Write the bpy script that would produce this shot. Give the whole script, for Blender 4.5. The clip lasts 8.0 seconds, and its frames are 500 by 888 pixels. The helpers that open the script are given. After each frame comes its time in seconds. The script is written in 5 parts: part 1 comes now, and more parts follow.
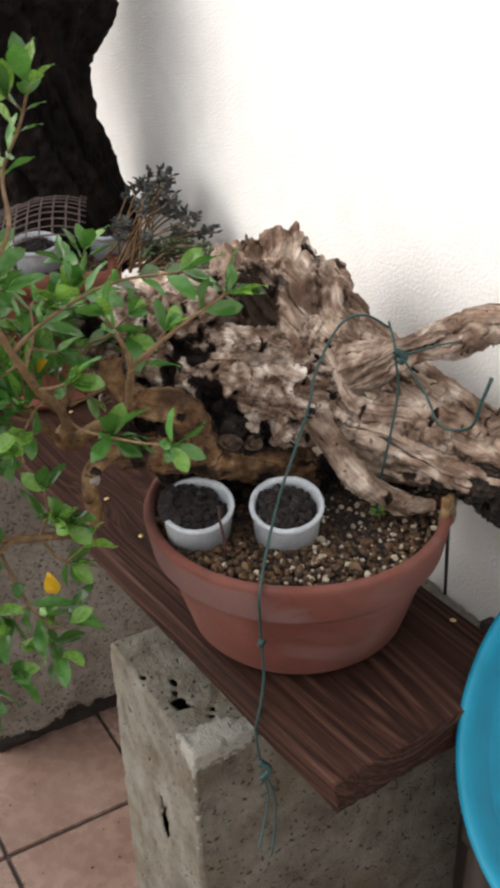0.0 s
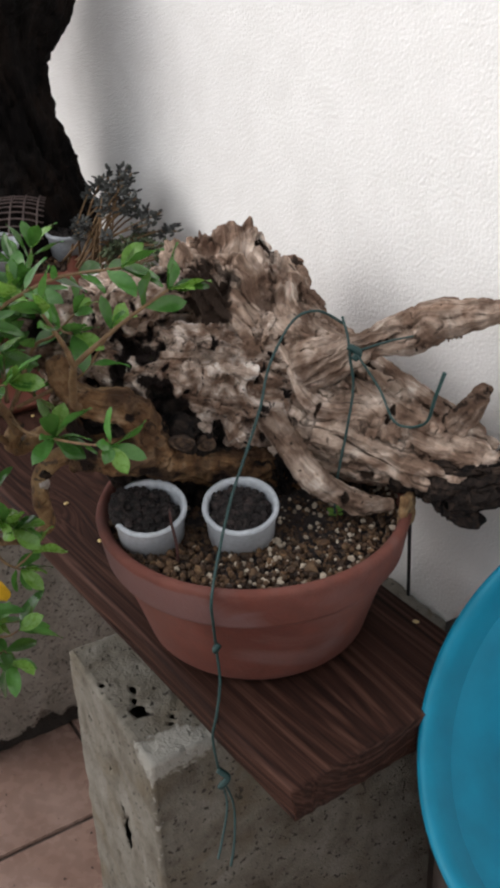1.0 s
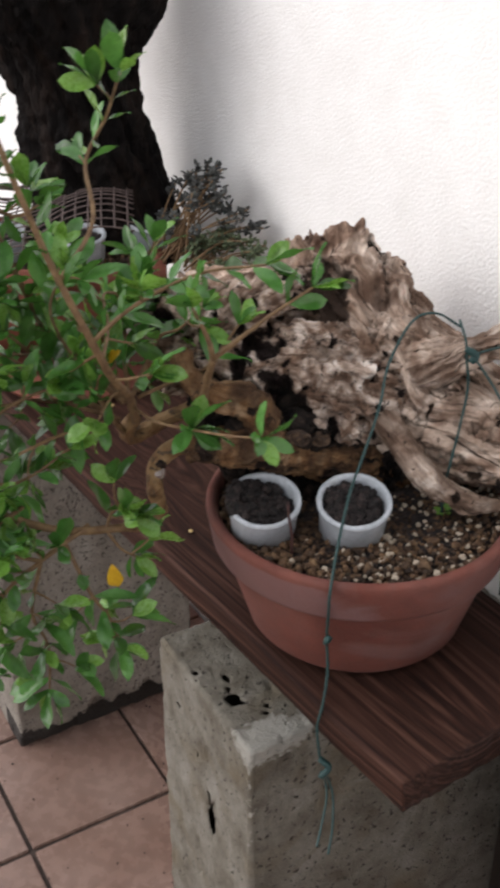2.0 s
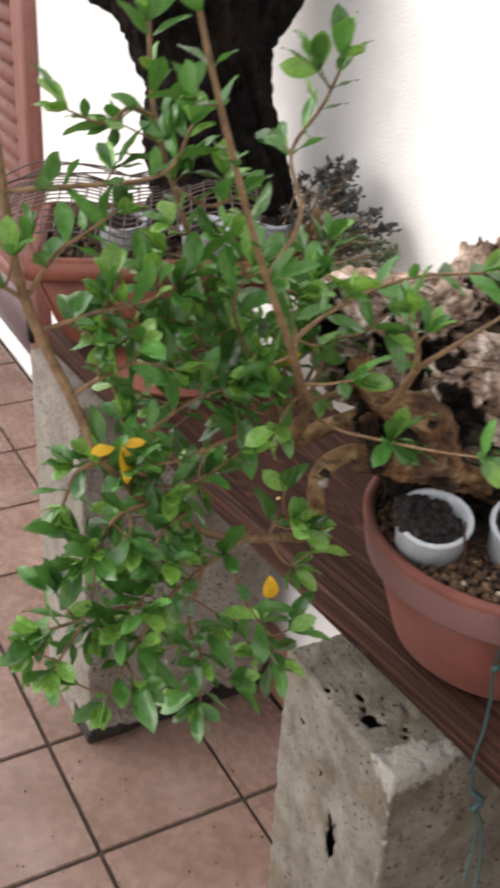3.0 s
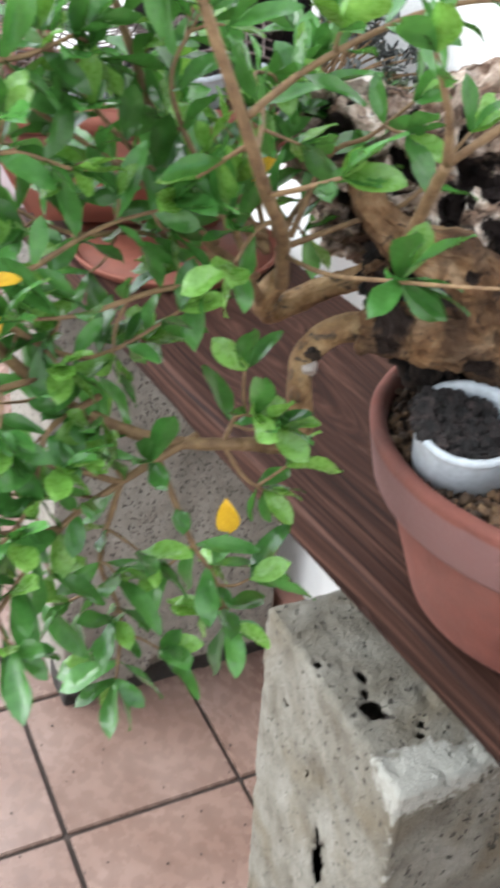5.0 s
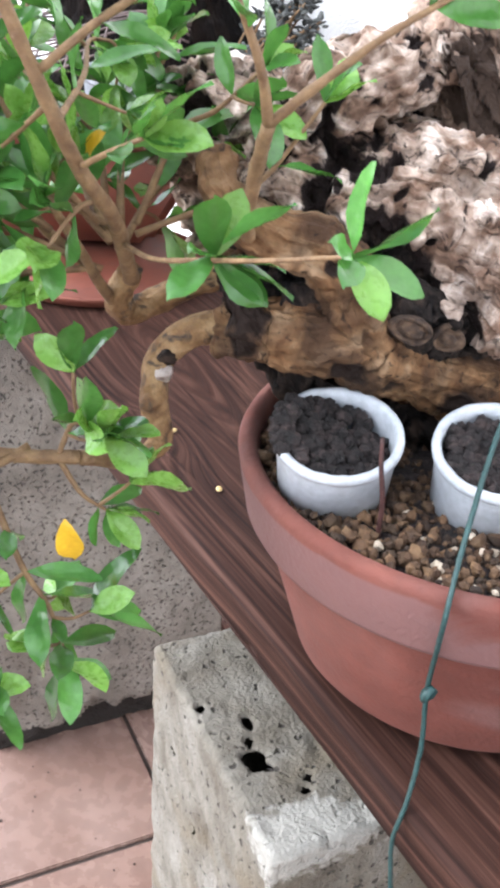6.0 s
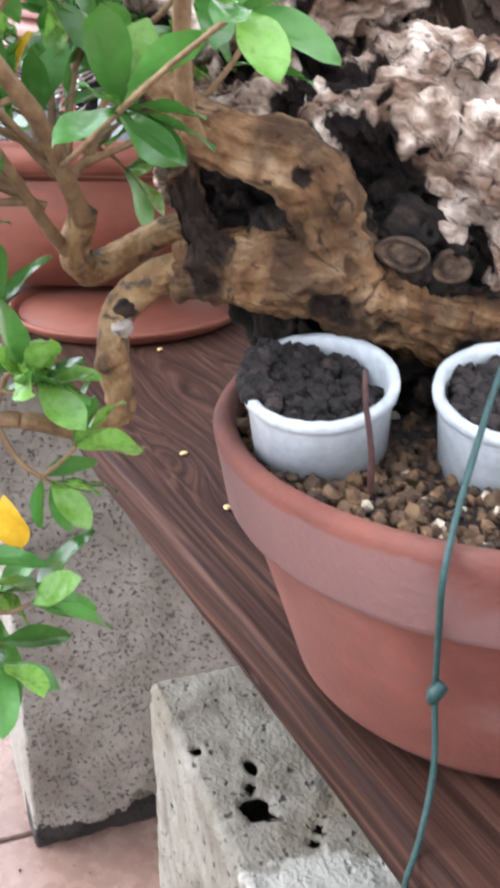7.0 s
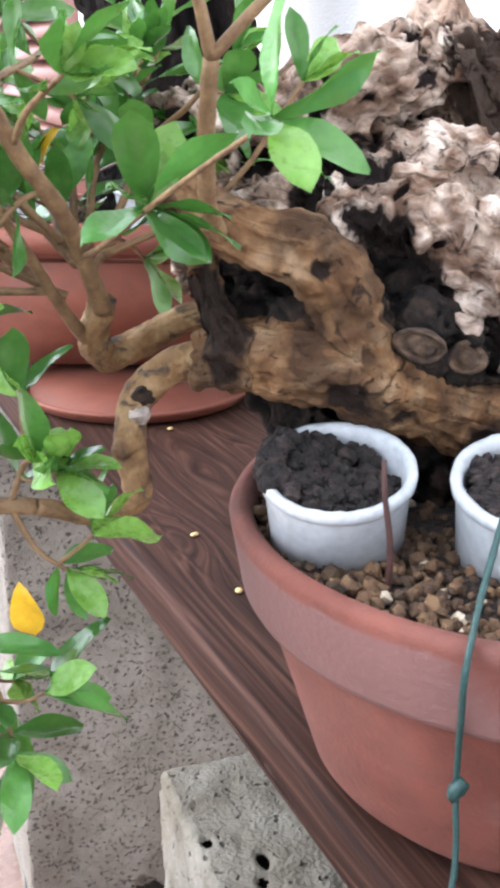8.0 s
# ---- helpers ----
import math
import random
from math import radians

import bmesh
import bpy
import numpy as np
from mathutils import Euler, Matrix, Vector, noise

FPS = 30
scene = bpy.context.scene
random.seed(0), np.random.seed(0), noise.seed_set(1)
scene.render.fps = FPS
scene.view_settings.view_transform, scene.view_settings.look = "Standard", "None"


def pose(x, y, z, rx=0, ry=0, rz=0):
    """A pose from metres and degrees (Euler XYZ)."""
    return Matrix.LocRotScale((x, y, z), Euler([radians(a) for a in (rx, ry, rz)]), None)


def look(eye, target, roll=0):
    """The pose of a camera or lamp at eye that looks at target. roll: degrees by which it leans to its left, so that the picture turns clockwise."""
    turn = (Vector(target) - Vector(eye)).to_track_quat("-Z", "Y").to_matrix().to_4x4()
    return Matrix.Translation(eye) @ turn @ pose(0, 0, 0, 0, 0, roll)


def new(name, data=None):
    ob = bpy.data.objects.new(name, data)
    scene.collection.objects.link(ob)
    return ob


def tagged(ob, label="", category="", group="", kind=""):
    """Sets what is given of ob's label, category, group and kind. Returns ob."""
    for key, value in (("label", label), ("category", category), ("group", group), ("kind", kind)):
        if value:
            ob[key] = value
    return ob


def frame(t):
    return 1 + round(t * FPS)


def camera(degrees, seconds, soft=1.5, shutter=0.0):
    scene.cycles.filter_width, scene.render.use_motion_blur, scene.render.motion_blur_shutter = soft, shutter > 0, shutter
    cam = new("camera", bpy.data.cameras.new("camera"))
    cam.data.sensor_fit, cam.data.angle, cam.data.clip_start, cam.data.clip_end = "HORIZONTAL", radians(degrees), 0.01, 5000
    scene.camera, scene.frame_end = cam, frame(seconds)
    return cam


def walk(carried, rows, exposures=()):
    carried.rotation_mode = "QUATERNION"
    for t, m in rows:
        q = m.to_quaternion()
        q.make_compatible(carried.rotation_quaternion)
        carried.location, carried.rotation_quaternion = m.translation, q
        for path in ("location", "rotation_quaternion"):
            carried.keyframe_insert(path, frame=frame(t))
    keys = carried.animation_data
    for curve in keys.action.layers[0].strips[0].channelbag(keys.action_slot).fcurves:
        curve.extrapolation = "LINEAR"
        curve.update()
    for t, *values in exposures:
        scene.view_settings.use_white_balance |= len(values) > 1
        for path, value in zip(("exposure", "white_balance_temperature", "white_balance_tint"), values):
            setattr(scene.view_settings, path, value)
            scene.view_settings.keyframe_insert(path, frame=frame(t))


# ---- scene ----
cam = camera(26.4, 8.0, soft=3.8, shutter=0.4)
PATH = [
    (0, (-0.267, -1.45, 1.672), (0.594, 0.065, 0.691), -1.6),
    (0.5, (-0.235, -1.455, 1.66), (0.645, 0.055, 0.687), -2.0),
    (1, (-0.224, -1.451, 1.654), (0.657, 0.057, 0.679), -2.1),
    (1.5, (-0.262, -1.439, 1.659), (0.62, 0.072, 0.69), -1.3),
    (1.7, (-0.291, -1.427, 1.666), (0.587, 0.085, 0.695), -0.7),
    (2.8, (-0.437, -1.32, 1.662), (0.431, 0.181, 0.667), 1.9),
    (3, (-0.453, -1.284, 1.647), (0.402, 0.232, 0.661), 3.0),
    (3.5, (-0.463, -1.206, 1.595), (0.345, 0.311, 0.571), 4.1),
    (4, (-0.414, -1.152, 1.527), (0.375, 0.387, 0.523), 4.8),
    (4.5, (-0.334, -1.115, 1.456), (0.409, 0.389, 0.366), 3.4),
    (5, (-0.256, -1.085, 1.426), (0.497, 0.433, 0.364), 3.3),
    (5.2, (-0.216, -1.086, 1.411), (0.561, 0.448, 0.389), 3.5),
    (6.3, (-0.116, -1.065, 1.351), (0.63, 0.508, 0.368), 3.0),
    (6.5, (-0.096, -1.074, 1.326), (0.627, 0.568, 0.442), 1.0),
    (7, (-0.052, -1.047, 1.247), (0.584, 0.67, 0.444), -0.4),
    (7.5, (-0.066, -1.043, 1.252), (0.557, 0.734, 0.578), -0.7),
    (8, (-0.058, -1.042, 1.255), (0.591, 0.724, 0.577), -0.1),
]

walk(cam, [(t, look(eye, target, roll)) for t, eye, target, roll in PATH],
     exposures=[(0.0, 0.08, 6600, 10), (0.4, -0.2, 6350, 11), (1.0, -0.36, 6350, 11), (1.5, -0.30, 6300, 13), (3.0, 0.24, 6600, 13), (3.5, 0.33, 6600, 13),
                (4.0, 0.38, 6550, 13), (4.5, 0.76, 6000, 10), (4.9, 1.0, 5900, 5), (5.2, 1.14, 5900, 7), (6.5, 1.55, 5800, 12), (7.0, 1.46, 5800, 11), (7.5, 1.48, 5800, 11), (8.0, 1.45, 5800, 11)])

# ---- light: a bright overcast sky ----
world = bpy.data.worlds.new("sky")
scene.world = world
world.use_nodes = True
wn = world.node_tree
sky = wn.nodes.new("ShaderNodeTexSky")
sky.sky_type, sky.sun_disc = "NISHITA", False
sky.sun_elevation, sky.sun_rotation = radians(33), radians(294)
sky.dust_density = 4.0
wn.nodes["Background"].inputs["Strength"].default_value = 0.15
cloud = wn.nodes.new("ShaderNodeHueSaturation")
cloud.inputs["Saturation"].default_value = 0.3
wn.links.new(sky.outputs["Color"], cloud.inputs["Color"])
wn.links.new(cloud.outputs["Color"], wn.nodes["Background"].inputs["Color"])
sun = new("sun", bpy.data.lights.new("sun", "SUN"))
sun.data.energy, sun.data.angle, sun.data.color = 2.4, radians(138), (1.0, 0.985, 0.965)
sun.matrix_world = look((-3.9, 1.7, 2.75), (0.0, 0.0, 0.0))


# ---- noise ----
def lattice(i, j, k, seed):
    n = (i * 374761393 + j * 668265263 + k * 2147483647 + seed * 974711) & 0xFFFFFFFF
    n = ((n ^ (n >> 13)) * 1274126177) & 0xFFFFFFFF
    n = ((n ^ (n >> 16)) * 2246822519) & 0xFFFFFFFF
    return ((n ^ (n >> 15)) & 0xFFFF) / 32767.5 - 1.0


def vnoise(p, seed=0):
    """Smooth noise from -1 to 1 at the rows of p."""
    p = np.asarray(p, float)
    c = np.floor(p).astype(np.int64)
    f = p - c
    f = f * f * (3 - 2 * f)
    out = 0.0
    for a in (0, 1):
        for b in (0, 1):
            for d in (0, 1):
                w = (f[:, 0] if a else 1 - f[:, 0]) * (f[:, 1] if b else 1 - f[:, 1]) * (f[:, 2] if d else 1 - f[:, 2])
                out = out + w * lattice(c[:, 0] + a, c[:, 1] + b, c[:, 2] + d, seed)
    return out


def fbm(p, octaves=3, seed=0):
    out, amp = 0.0, 1.0
    for o in range(octaves):
        out = out + amp * vnoise(np.asarray(p) * 2.0 ** o, seed + o)
        amp *= 0.5
    return out


# ---- materials ----
def material(name, colours, scale=20.0, detail=6.0, rough=0.7, bump=0.0, bump_scale=200.0, metal=0.0, stretch=None,
             vary=0.0, island=0.0, gloss_vary=0.15, speck=None, distance=0.004, coat=0.0, spread=(0.3, 0.7), dirt=None, pits=None, fibre=False, crust=None, recess_shade=False, bloom=None, warp=0.4):
    """Noise between two or three colours, with fine relief, second-scale mottling and random tint."""
    m = bpy.data.materials.new(name)
    m.use_nodes = True
    t = m.node_tree
    b = t.nodes["Principled BSDF"]
    co = t.nodes.new("ShaderNodeTexCoord").outputs["Object"]
    if fibre:
        at = t.nodes.new("ShaderNodeAttribute")
        at.attribute_name = "grain"
        co = at.outputs["Vector"]
    if stretch:
        mp = t.nodes.new("ShaderNodeMapping")
        mp.inputs["Scale"].default_value = stretch
        t.links.new(co, mp.inputs["Vector"])
        co = mp.outputs["Vector"]

    def tex(sc, det=detail, dist=0.0):
        n = t.nodes.new("ShaderNodeTexNoise")
        n.inputs["Scale"].default_value, n.inputs["Detail"].default_value, n.inputs["Distortion"].default_value = sc, det, dist
        t.links.new(co, n.inputs["Vector"])
        return n.outputs["Fac"]

    def ramp(fac, stops):
        r = t.nodes.new("ShaderNodeValToRGB")
        e = r.color_ramp.elements
        while len(e) < len(stops):
            e.new(0.5)
        for el, (pos, col) in zip(e, stops):
            el.position, el.color = pos, (*col, 1)
        t.links.new(fac, r.inputs["Fac"])
        return r.outputs["Color"]

    def mix(kind, fac, a, c):
        n = t.nodes.new("ShaderNodeMix")
        n.data_type, n.blend_type = "RGBA", kind
        for key, val in ((0, fac), (6, a), (7, c)):
            if isinstance(val, bpy.types.NodeSocket):
                t.links.new(val, n.inputs[key])
            else:
                n.inputs[key].default_value = val if key == 0 else (*val, 1)
        return n.outputs[2]

    lo, hi = spread
    steps = [(lo + (hi - lo) * k / (len(colours) - 1), c) for k, c in enumerate(colours)]
    col = ramp(tex(scale, dist=warp), steps)
    fine = tex(scale * 7)
    col = mix("OVERLAY", 0.35, col, ramp(fine, [(0.3, (0.3, 0.3, 0.3)), (0.7, (0.7, 0.7, 0.7))]))
    if dirt:
        dc, dsc, dlo, dhi = dirt
        mask = ramp(tex(dsc, 8.0, 1.0), [(dlo, (0, 0, 0)), (dhi, (1, 1, 1))])
        col = mix("MIX", mask, col, dc)
    if speck:
        sc, ssc, slo, shi = speck
        hollow = tex(ssc, 1.0, 0.1)
        col = mix("MIX", ramp(hollow, [(slo, (1, 1, 1)), (shi, (0, 0, 0))]), col, sc)
    # shade painted into the colour of holes and of the undercut foot
    if crust or recess_shade:
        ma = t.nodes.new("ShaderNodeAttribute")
        ma.attribute_name = "recess_shade"
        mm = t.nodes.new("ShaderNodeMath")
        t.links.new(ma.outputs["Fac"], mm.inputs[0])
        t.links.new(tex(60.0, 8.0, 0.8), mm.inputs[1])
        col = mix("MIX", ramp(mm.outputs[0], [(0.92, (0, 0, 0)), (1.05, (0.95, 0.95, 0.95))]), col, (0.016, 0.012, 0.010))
    if crust:
        la = t.nodes.new("ShaderNodeAttribute")
        la.attribute_name = "lime"
        lm = t.nodes.new("ShaderNodeMath")
        t.links.new(la.outputs["Fac"], lm.inputs[0])
        t.links.new(tex(110.0, 9.0, 0.3), lm.inputs[1])
        col = mix("MIX", ramp(lm.outputs[0], [(0.84, (0, 0, 0)), (1.0, (0.85, 0.85, 0.85))]), col, crust)
    if bloom:
        ba = t.nodes.new("ShaderNodeAttribute")
        ba.attribute_name = "bloom"
        bn = t.nodes.new("ShaderNodeMath")
        t.links.new(ba.outputs["Fac"], bn.inputs[0])
        t.links.new(tex(11.0, 9.0, 1.2), bn.inputs[1])
        col = mix("MIX", ramp(bn.outputs[0], [(0.85, (0, 0, 0)), (1.5, (0.72, 0.72, 0.72))]), col, bloom)
    if vary or island:
        src = t.nodes.new("ShaderNodeNewGeometry").outputs["Random Per Island"] if island else t.nodes.new("ShaderNodeObjectInfo").outputs["Random"]
        k = island or vary
        h = t.nodes.new("ShaderNodeHueSaturation")
        mr = t.nodes.new("ShaderNodeMapRange")
        mr.inputs["To Min"].default_value, mr.inputs["To Max"].default_value = 1 - k, 1 + k
        t.links.new(src, mr.inputs["Value"])
        t.links.new(mr.outputs["Result"], h.inputs["Value"])
        t.links.new(col, h.inputs["Color"])
        col = h.outputs["Color"]
    t.links.new(col, b.inputs["Base Color"])
    r = t.nodes.new("ShaderNodeMapRange")
    r.inputs["To Min"].default_value, r.inputs["To Max"].default_value = max(rough - gloss_vary, 0.05), min(rough + gloss_vary, 1)
    t.links.new(fine, r.inputs["Value"])
    t.links.new(r.outputs["Result"], b.inputs["Roughness"])
    b.inputs["Metallic"].default_value = metal
    b.inputs["Coat Weight"].default_value = coat
    if bump:
        n = t.nodes.new("ShaderNodeBump")
        n.inputs["Strength"].default_value, n.inputs["Distance"].default_value = bump, distance
        height = tex(bump_scale, 4.0)
        if pits:
            pm = t.nodes.new("ShaderNodeMapRange")
            pm.inputs["From Min"].default_value, pm.inputs["From Max"].default_value = pits[0], pits[1]
            pm.inputs["To Min"].default_value, pm.inputs["To Max"].default_value = -2.5, 0.0
            t.links.new(hollow, pm.inputs["Value"])
            ad = t.nodes.new("ShaderNodeMath")
            t.links.new(height, ad.inputs[0])
            t.links.new(pm.outputs["Result"], ad.inputs[1])
            height = ad.outputs[0]
        t.links.new(height, n.inputs["Height"])
        t.links.new(n.outputs["Normal"], b.inputs["Normal"])
    return m


PLASTER = material("plaster", [(0.82, 0.815, 0.80), (0.87, 0.865, 0.85)], 3.0, rough=0.9, bump=0.6, bump_scale=230.0, distance=0.004)
CONCRETE_PALE = material("pale_concrete", [(0.086, 0.073, 0.053), (0.145, 0.132, 0.107), (0.196, 0.184, 0.157)], 18.0, rough=0.95, bump=0.6, bump_scale=330.0, distance=0.004,
                         speck=((0.040, 0.034, 0.026), 140.0, 0.285, 0.335), dirt=((0.115, 0.092, 0.058), 9.0, 0.54, 0.72), pits=(0.25, 0.36), crust=(0.33, 0.32, 0.285))
CONCRETE_GREY = material("grey_concrete", [(0.160, 0.140, 0.116), (0.230, 0.206, 0.175), (0.295, 0.270, 0.236)], 10.0, rough=0.95, bump=0.8, bump_scale=400.0, distance=0.004,
                         speck=((0.085, 0.074, 0.064), 170.0, 0.30, 0.36), pits=(0.28, 0.42), dirt=((0.16, 0.13, 0.104), 5.0, 0.55, 0.75), recess_shade=True)
TILE = material("terracotta_tile", [(0.182, 0.111, 0.086), (0.223, 0.146, 0.118), (0.262, 0.180, 0.150)], 5.0, rough=0.27, bump=0.12, bump_scale=60.0, vary=0.06,
                dirt=((0.155, 0.093, 0.068), 2.5, 0.5, 0.78))
GROUT = material("dark_grout", [(0.03, 0.021, 0.017), (0.065, 0.045, 0.036)], 30.0, rough=0.95, bump=0.4)
SKIRTING = material("skirting_tile", [(0.22, 0.10, 0.075), (0.28, 0.135, 0.10)], 14.0, rough=0.55, bump=0.15)
TERRACOTTA = material("terracotta", [(0.104, 0.027, 0.017), (0.137, 0.041, 0.028), (0.160, 0.060, 0.045)], 9.0, rough=0.85, bump=0.4, bump_scale=260.0, distance=0.002,
                      dirt=((0.175, 0.098, 0.088), 5.0, 0.53, 0.74), bloom=(0.158, 0.088, 0.084))
TERRACOTTA_OLD = material("old_terracotta", [(0.140, 0.038, 0.0215), (0.188, 0.057, 0.033)], 7.0, rough=0.7, bump=0.15)
PLANK = material("stained_plank", [(0.0120, 0.0045, 0.0031), (0.034, 0.0140, 0.0093), (0.080, 0.0378, 0.0262)], 1.45, rough=0.74, bump=0.4, bump_scale=9.0,
                 distance=0.0012, spread=(0.32, 0.69), gloss_vary=0.12, fibre=True, warp=0.05)
PLANK.node_tree.nodes["Principled BSDF"].inputs["Specular IOR Level"].default_value = 0.16


def wood_material(name, tones, rot, rot_at, streak=0.5, patch=26.0, fine=240.0, island=0.2, rough=0.85, cracks=0.29, edge=0.0, brown=None, cover=0.54):
    """Old wood: patches of tone in space, streaks along the fibres, dark rotted stains, shade painted into splits and
    holes.
    """
    m = bpy.data.materials.new(name)
    m.use_nodes = True
    t = m.node_tree
    b = t.nodes["Principled BSDF"]
    space = t.nodes.new("ShaderNodeTexCoord").outputs["Object"]
    at = t.nodes.new("ShaderNodeAttribute")
    at.attribute_name = "grain"

    def noise_of(co, sc, det, dist):
        n = t.nodes.new("ShaderNodeTexNoise")
        n.inputs["Scale"].default_value, n.inputs["Detail"].default_value, n.inputs["Distortion"].default_value = sc, det, dist
        t.links.new(co, n.inputs["Vector"])
        return n.outputs["Fac"]

    def ramp(fac, stops):
        r = t.nodes.new("ShaderNodeValToRGB")
        while len(r.color_ramp.elements) < len(stops):
            r.color_ramp.elements.new(0.5)
        for el, (pos, col) in zip(r.color_ramp.elements, stops):
            el.position, el.color = pos, (*col, 1)
        t.links.new(fac, r.inputs["Fac"])
        return r.outputs["Color"]

    def mix(kind, fac, a, c):
        n = t.nodes.new("ShaderNodeMix")
        n.data_type, n.blend_type = "RGBA", kind
        for key, val in ((0, fac), (6, a), (7, c)):
            if isinstance(val, bpy.types.NodeSocket):
                t.links.new(val, n.inputs[key])
            else:
                n.inputs[key].default_value = val if key == 0 else (*val, 1)
        return n.outputs[2]

    col = ramp(noise_of(space, patch, 8.0, 1.4), [(0.30 + 0.38 * k / (len(tones) - 1), c) for k, c in enumerate(tones)])
    fibre = noise_of(at.outputs["Vector"], fine, 5.0, 0.3)
    col = mix("OVERLAY", streak, col, ramp(fibre, [(0.32, (0.12, 0.12, 0.12)), (0.50, (0.5, 0.5, 0.5)), (0.68, (0.82, 0.82, 0.82))]))
    if brown:
        col = mix("MIX", ramp(noise_of(space, 15.0, 7.0, 1.2), [(cover - 0.05, (0, 0, 0)), (cover + 0.07, (0.88, 0.88, 0.88))]), col, brown)
        col = mix("MIX", ramp(noise_of(at.outputs["Vector"], fine * 0.16, 5.0, 0.8), [(0.34, (0.75, 0.75, 0.75)), (0.46, (0, 0, 0))]), col, brown)
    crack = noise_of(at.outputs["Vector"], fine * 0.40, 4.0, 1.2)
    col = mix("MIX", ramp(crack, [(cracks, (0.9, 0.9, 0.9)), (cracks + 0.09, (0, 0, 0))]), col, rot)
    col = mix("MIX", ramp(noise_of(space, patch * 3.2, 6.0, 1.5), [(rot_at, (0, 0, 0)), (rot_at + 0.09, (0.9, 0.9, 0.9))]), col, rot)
    # one mask darkens both rotted wood and the shade of its cavities
    rot_shade = t.nodes.new("ShaderNodeAttribute")
    rot_shade.attribute_name = "rot_shade"
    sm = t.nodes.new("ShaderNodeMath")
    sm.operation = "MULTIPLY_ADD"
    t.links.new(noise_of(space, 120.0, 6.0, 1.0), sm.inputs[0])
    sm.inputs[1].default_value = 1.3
    t.links.new(rot_shade.outputs["Fac"], sm.inputs[2])
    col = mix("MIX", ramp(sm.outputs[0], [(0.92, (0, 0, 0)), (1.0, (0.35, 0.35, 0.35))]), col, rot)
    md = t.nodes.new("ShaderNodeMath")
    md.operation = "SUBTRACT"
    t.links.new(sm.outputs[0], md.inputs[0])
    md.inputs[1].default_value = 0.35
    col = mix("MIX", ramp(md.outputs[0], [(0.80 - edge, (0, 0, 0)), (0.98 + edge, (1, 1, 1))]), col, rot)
    h = t.nodes.new("ShaderNodeHueSaturation")
    mr = t.nodes.new("ShaderNodeMapRange")
    mr.inputs["To Min"].default_value, mr.inputs["To Max"].default_value = 1 - island, 1 + island
    t.links.new(t.nodes.new("ShaderNodeNewGeometry").outputs["Random Per Island"], mr.inputs["Value"])
    t.links.new(mr.outputs["Result"], h.inputs["Value"])
    t.links.new(col, h.inputs["Color"])
    t.links.new(h.outputs["Color"], b.inputs["Base Color"])
    b.inputs["Roughness"].default_value = rough
    b.inputs["Specular IOR Level"].default_value = 0.2
    ad = t.nodes.new("ShaderNodeMath")
    t.links.new(fibre, ad.inputs[0])
    t.links.new(noise_of(space, 150.0, 4.0, 0.0), ad.inputs[1])
    bp = t.nodes.new("ShaderNodeBump")
    bp.inputs["Strength"].default_value, bp.inputs["Distance"].default_value = 1.0, 0.004
    t.links.new(ad.outputs[0], bp.inputs["Height"])
    t.links.new(bp.outputs["Normal"], b.inputs["Normal"])
    return m


DEADWOOD = wood_material("bleached_deadwood", [(0.110, 0.066, 0.046), (0.236, 0.160, 0.117), (0.43, 0.335, 0.270), (0.66, 0.562, 0.485)], (0.026, 0.016, 0.011), 0.64, 0.50, 16.0, 300.0, brown=(0.115, 0.070, 0.049), cover=0.56)
BURL = wood_material("brown_burl_wood", [(0.070, 0.039, 0.025), (0.165, 0.106, 0.075), (0.40, 0.318, 0.262), (0.69, 0.61, 0.55)], (0.014, 0.009, 0.008), 0.58, 0.4, 30.0, 300.0, brown=(0.085, 0.050, 0.034), cover=0.59)
# near-black for rotten wood and for painted shade in the trunk gap
ROT = wood_material("rotten_wood_and_shade", [(0.005, 0.0038, 0.0036), (0.014, 0.0098, 0.008), (0.046, 0.031, 0.023)], (0.004, 0.003, 0.003), 0.58, 0.4, 60.0)
BARK = wood_material("orange_bark", [(0.070, 0.031, 0.013), (0.145, 0.074, 0.033), (0.225, 0.130, 0.064), (0.30, 0.200, 0.118)], (0.020, 0.012, 0.009), 0.605, 0.22, 34.0, 260.0, cracks=0.16, edge=0.12, brown=(0.055, 0.030, 0.017), cover=0.54)
BRANCH = material("knotty_bark", [(0.11, 0.056, 0.022), (0.215, 0.125, 0.054), (0.32, 0.215, 0.11)], 60.0, rough=0.85, bump=0.6, bump_scale=260.0, dirt=((0.05, 0.035, 0.025), 70.0, 0.57, 0.68))
SCAR = material("pale_scar_wood", [(0.30, 0.25, 0.22), (0.50, 0.44, 0.40)], 150.0, rough=0.85, bump=0.5, bump_scale=500.0)
KNOT = material("ringed_knot_wood", [(0.012, 0.007, 0.005), (0.050, 0.029, 0.017), (0.120, 0.074, 0.044)], 130.0, rough=0.85, bump=0.7, bump_scale=300.0)
TWIG = material("twig_bark", [(0.108, 0.058, 0.026), (0.225, 0.140, 0.066)], 90.0, rough=0.7, bump=0.4, bump_scale=300.0)
BLACK_BARK = material("black_trunk_bark", [(0.003, 0.0025, 0.0025), (0.007, 0.0055, 0.005), (0.018, 0.012, 0.0095)], 14.0, rough=0.95, bump=0.9, bump_scale=60.0,
                      stretch=(2.5, 2.5, 0.7), distance=0.01)
BLACK_BARK.node_tree.nodes["Principled BSDF"].inputs["Specular IOR Level"].default_value = 0.12
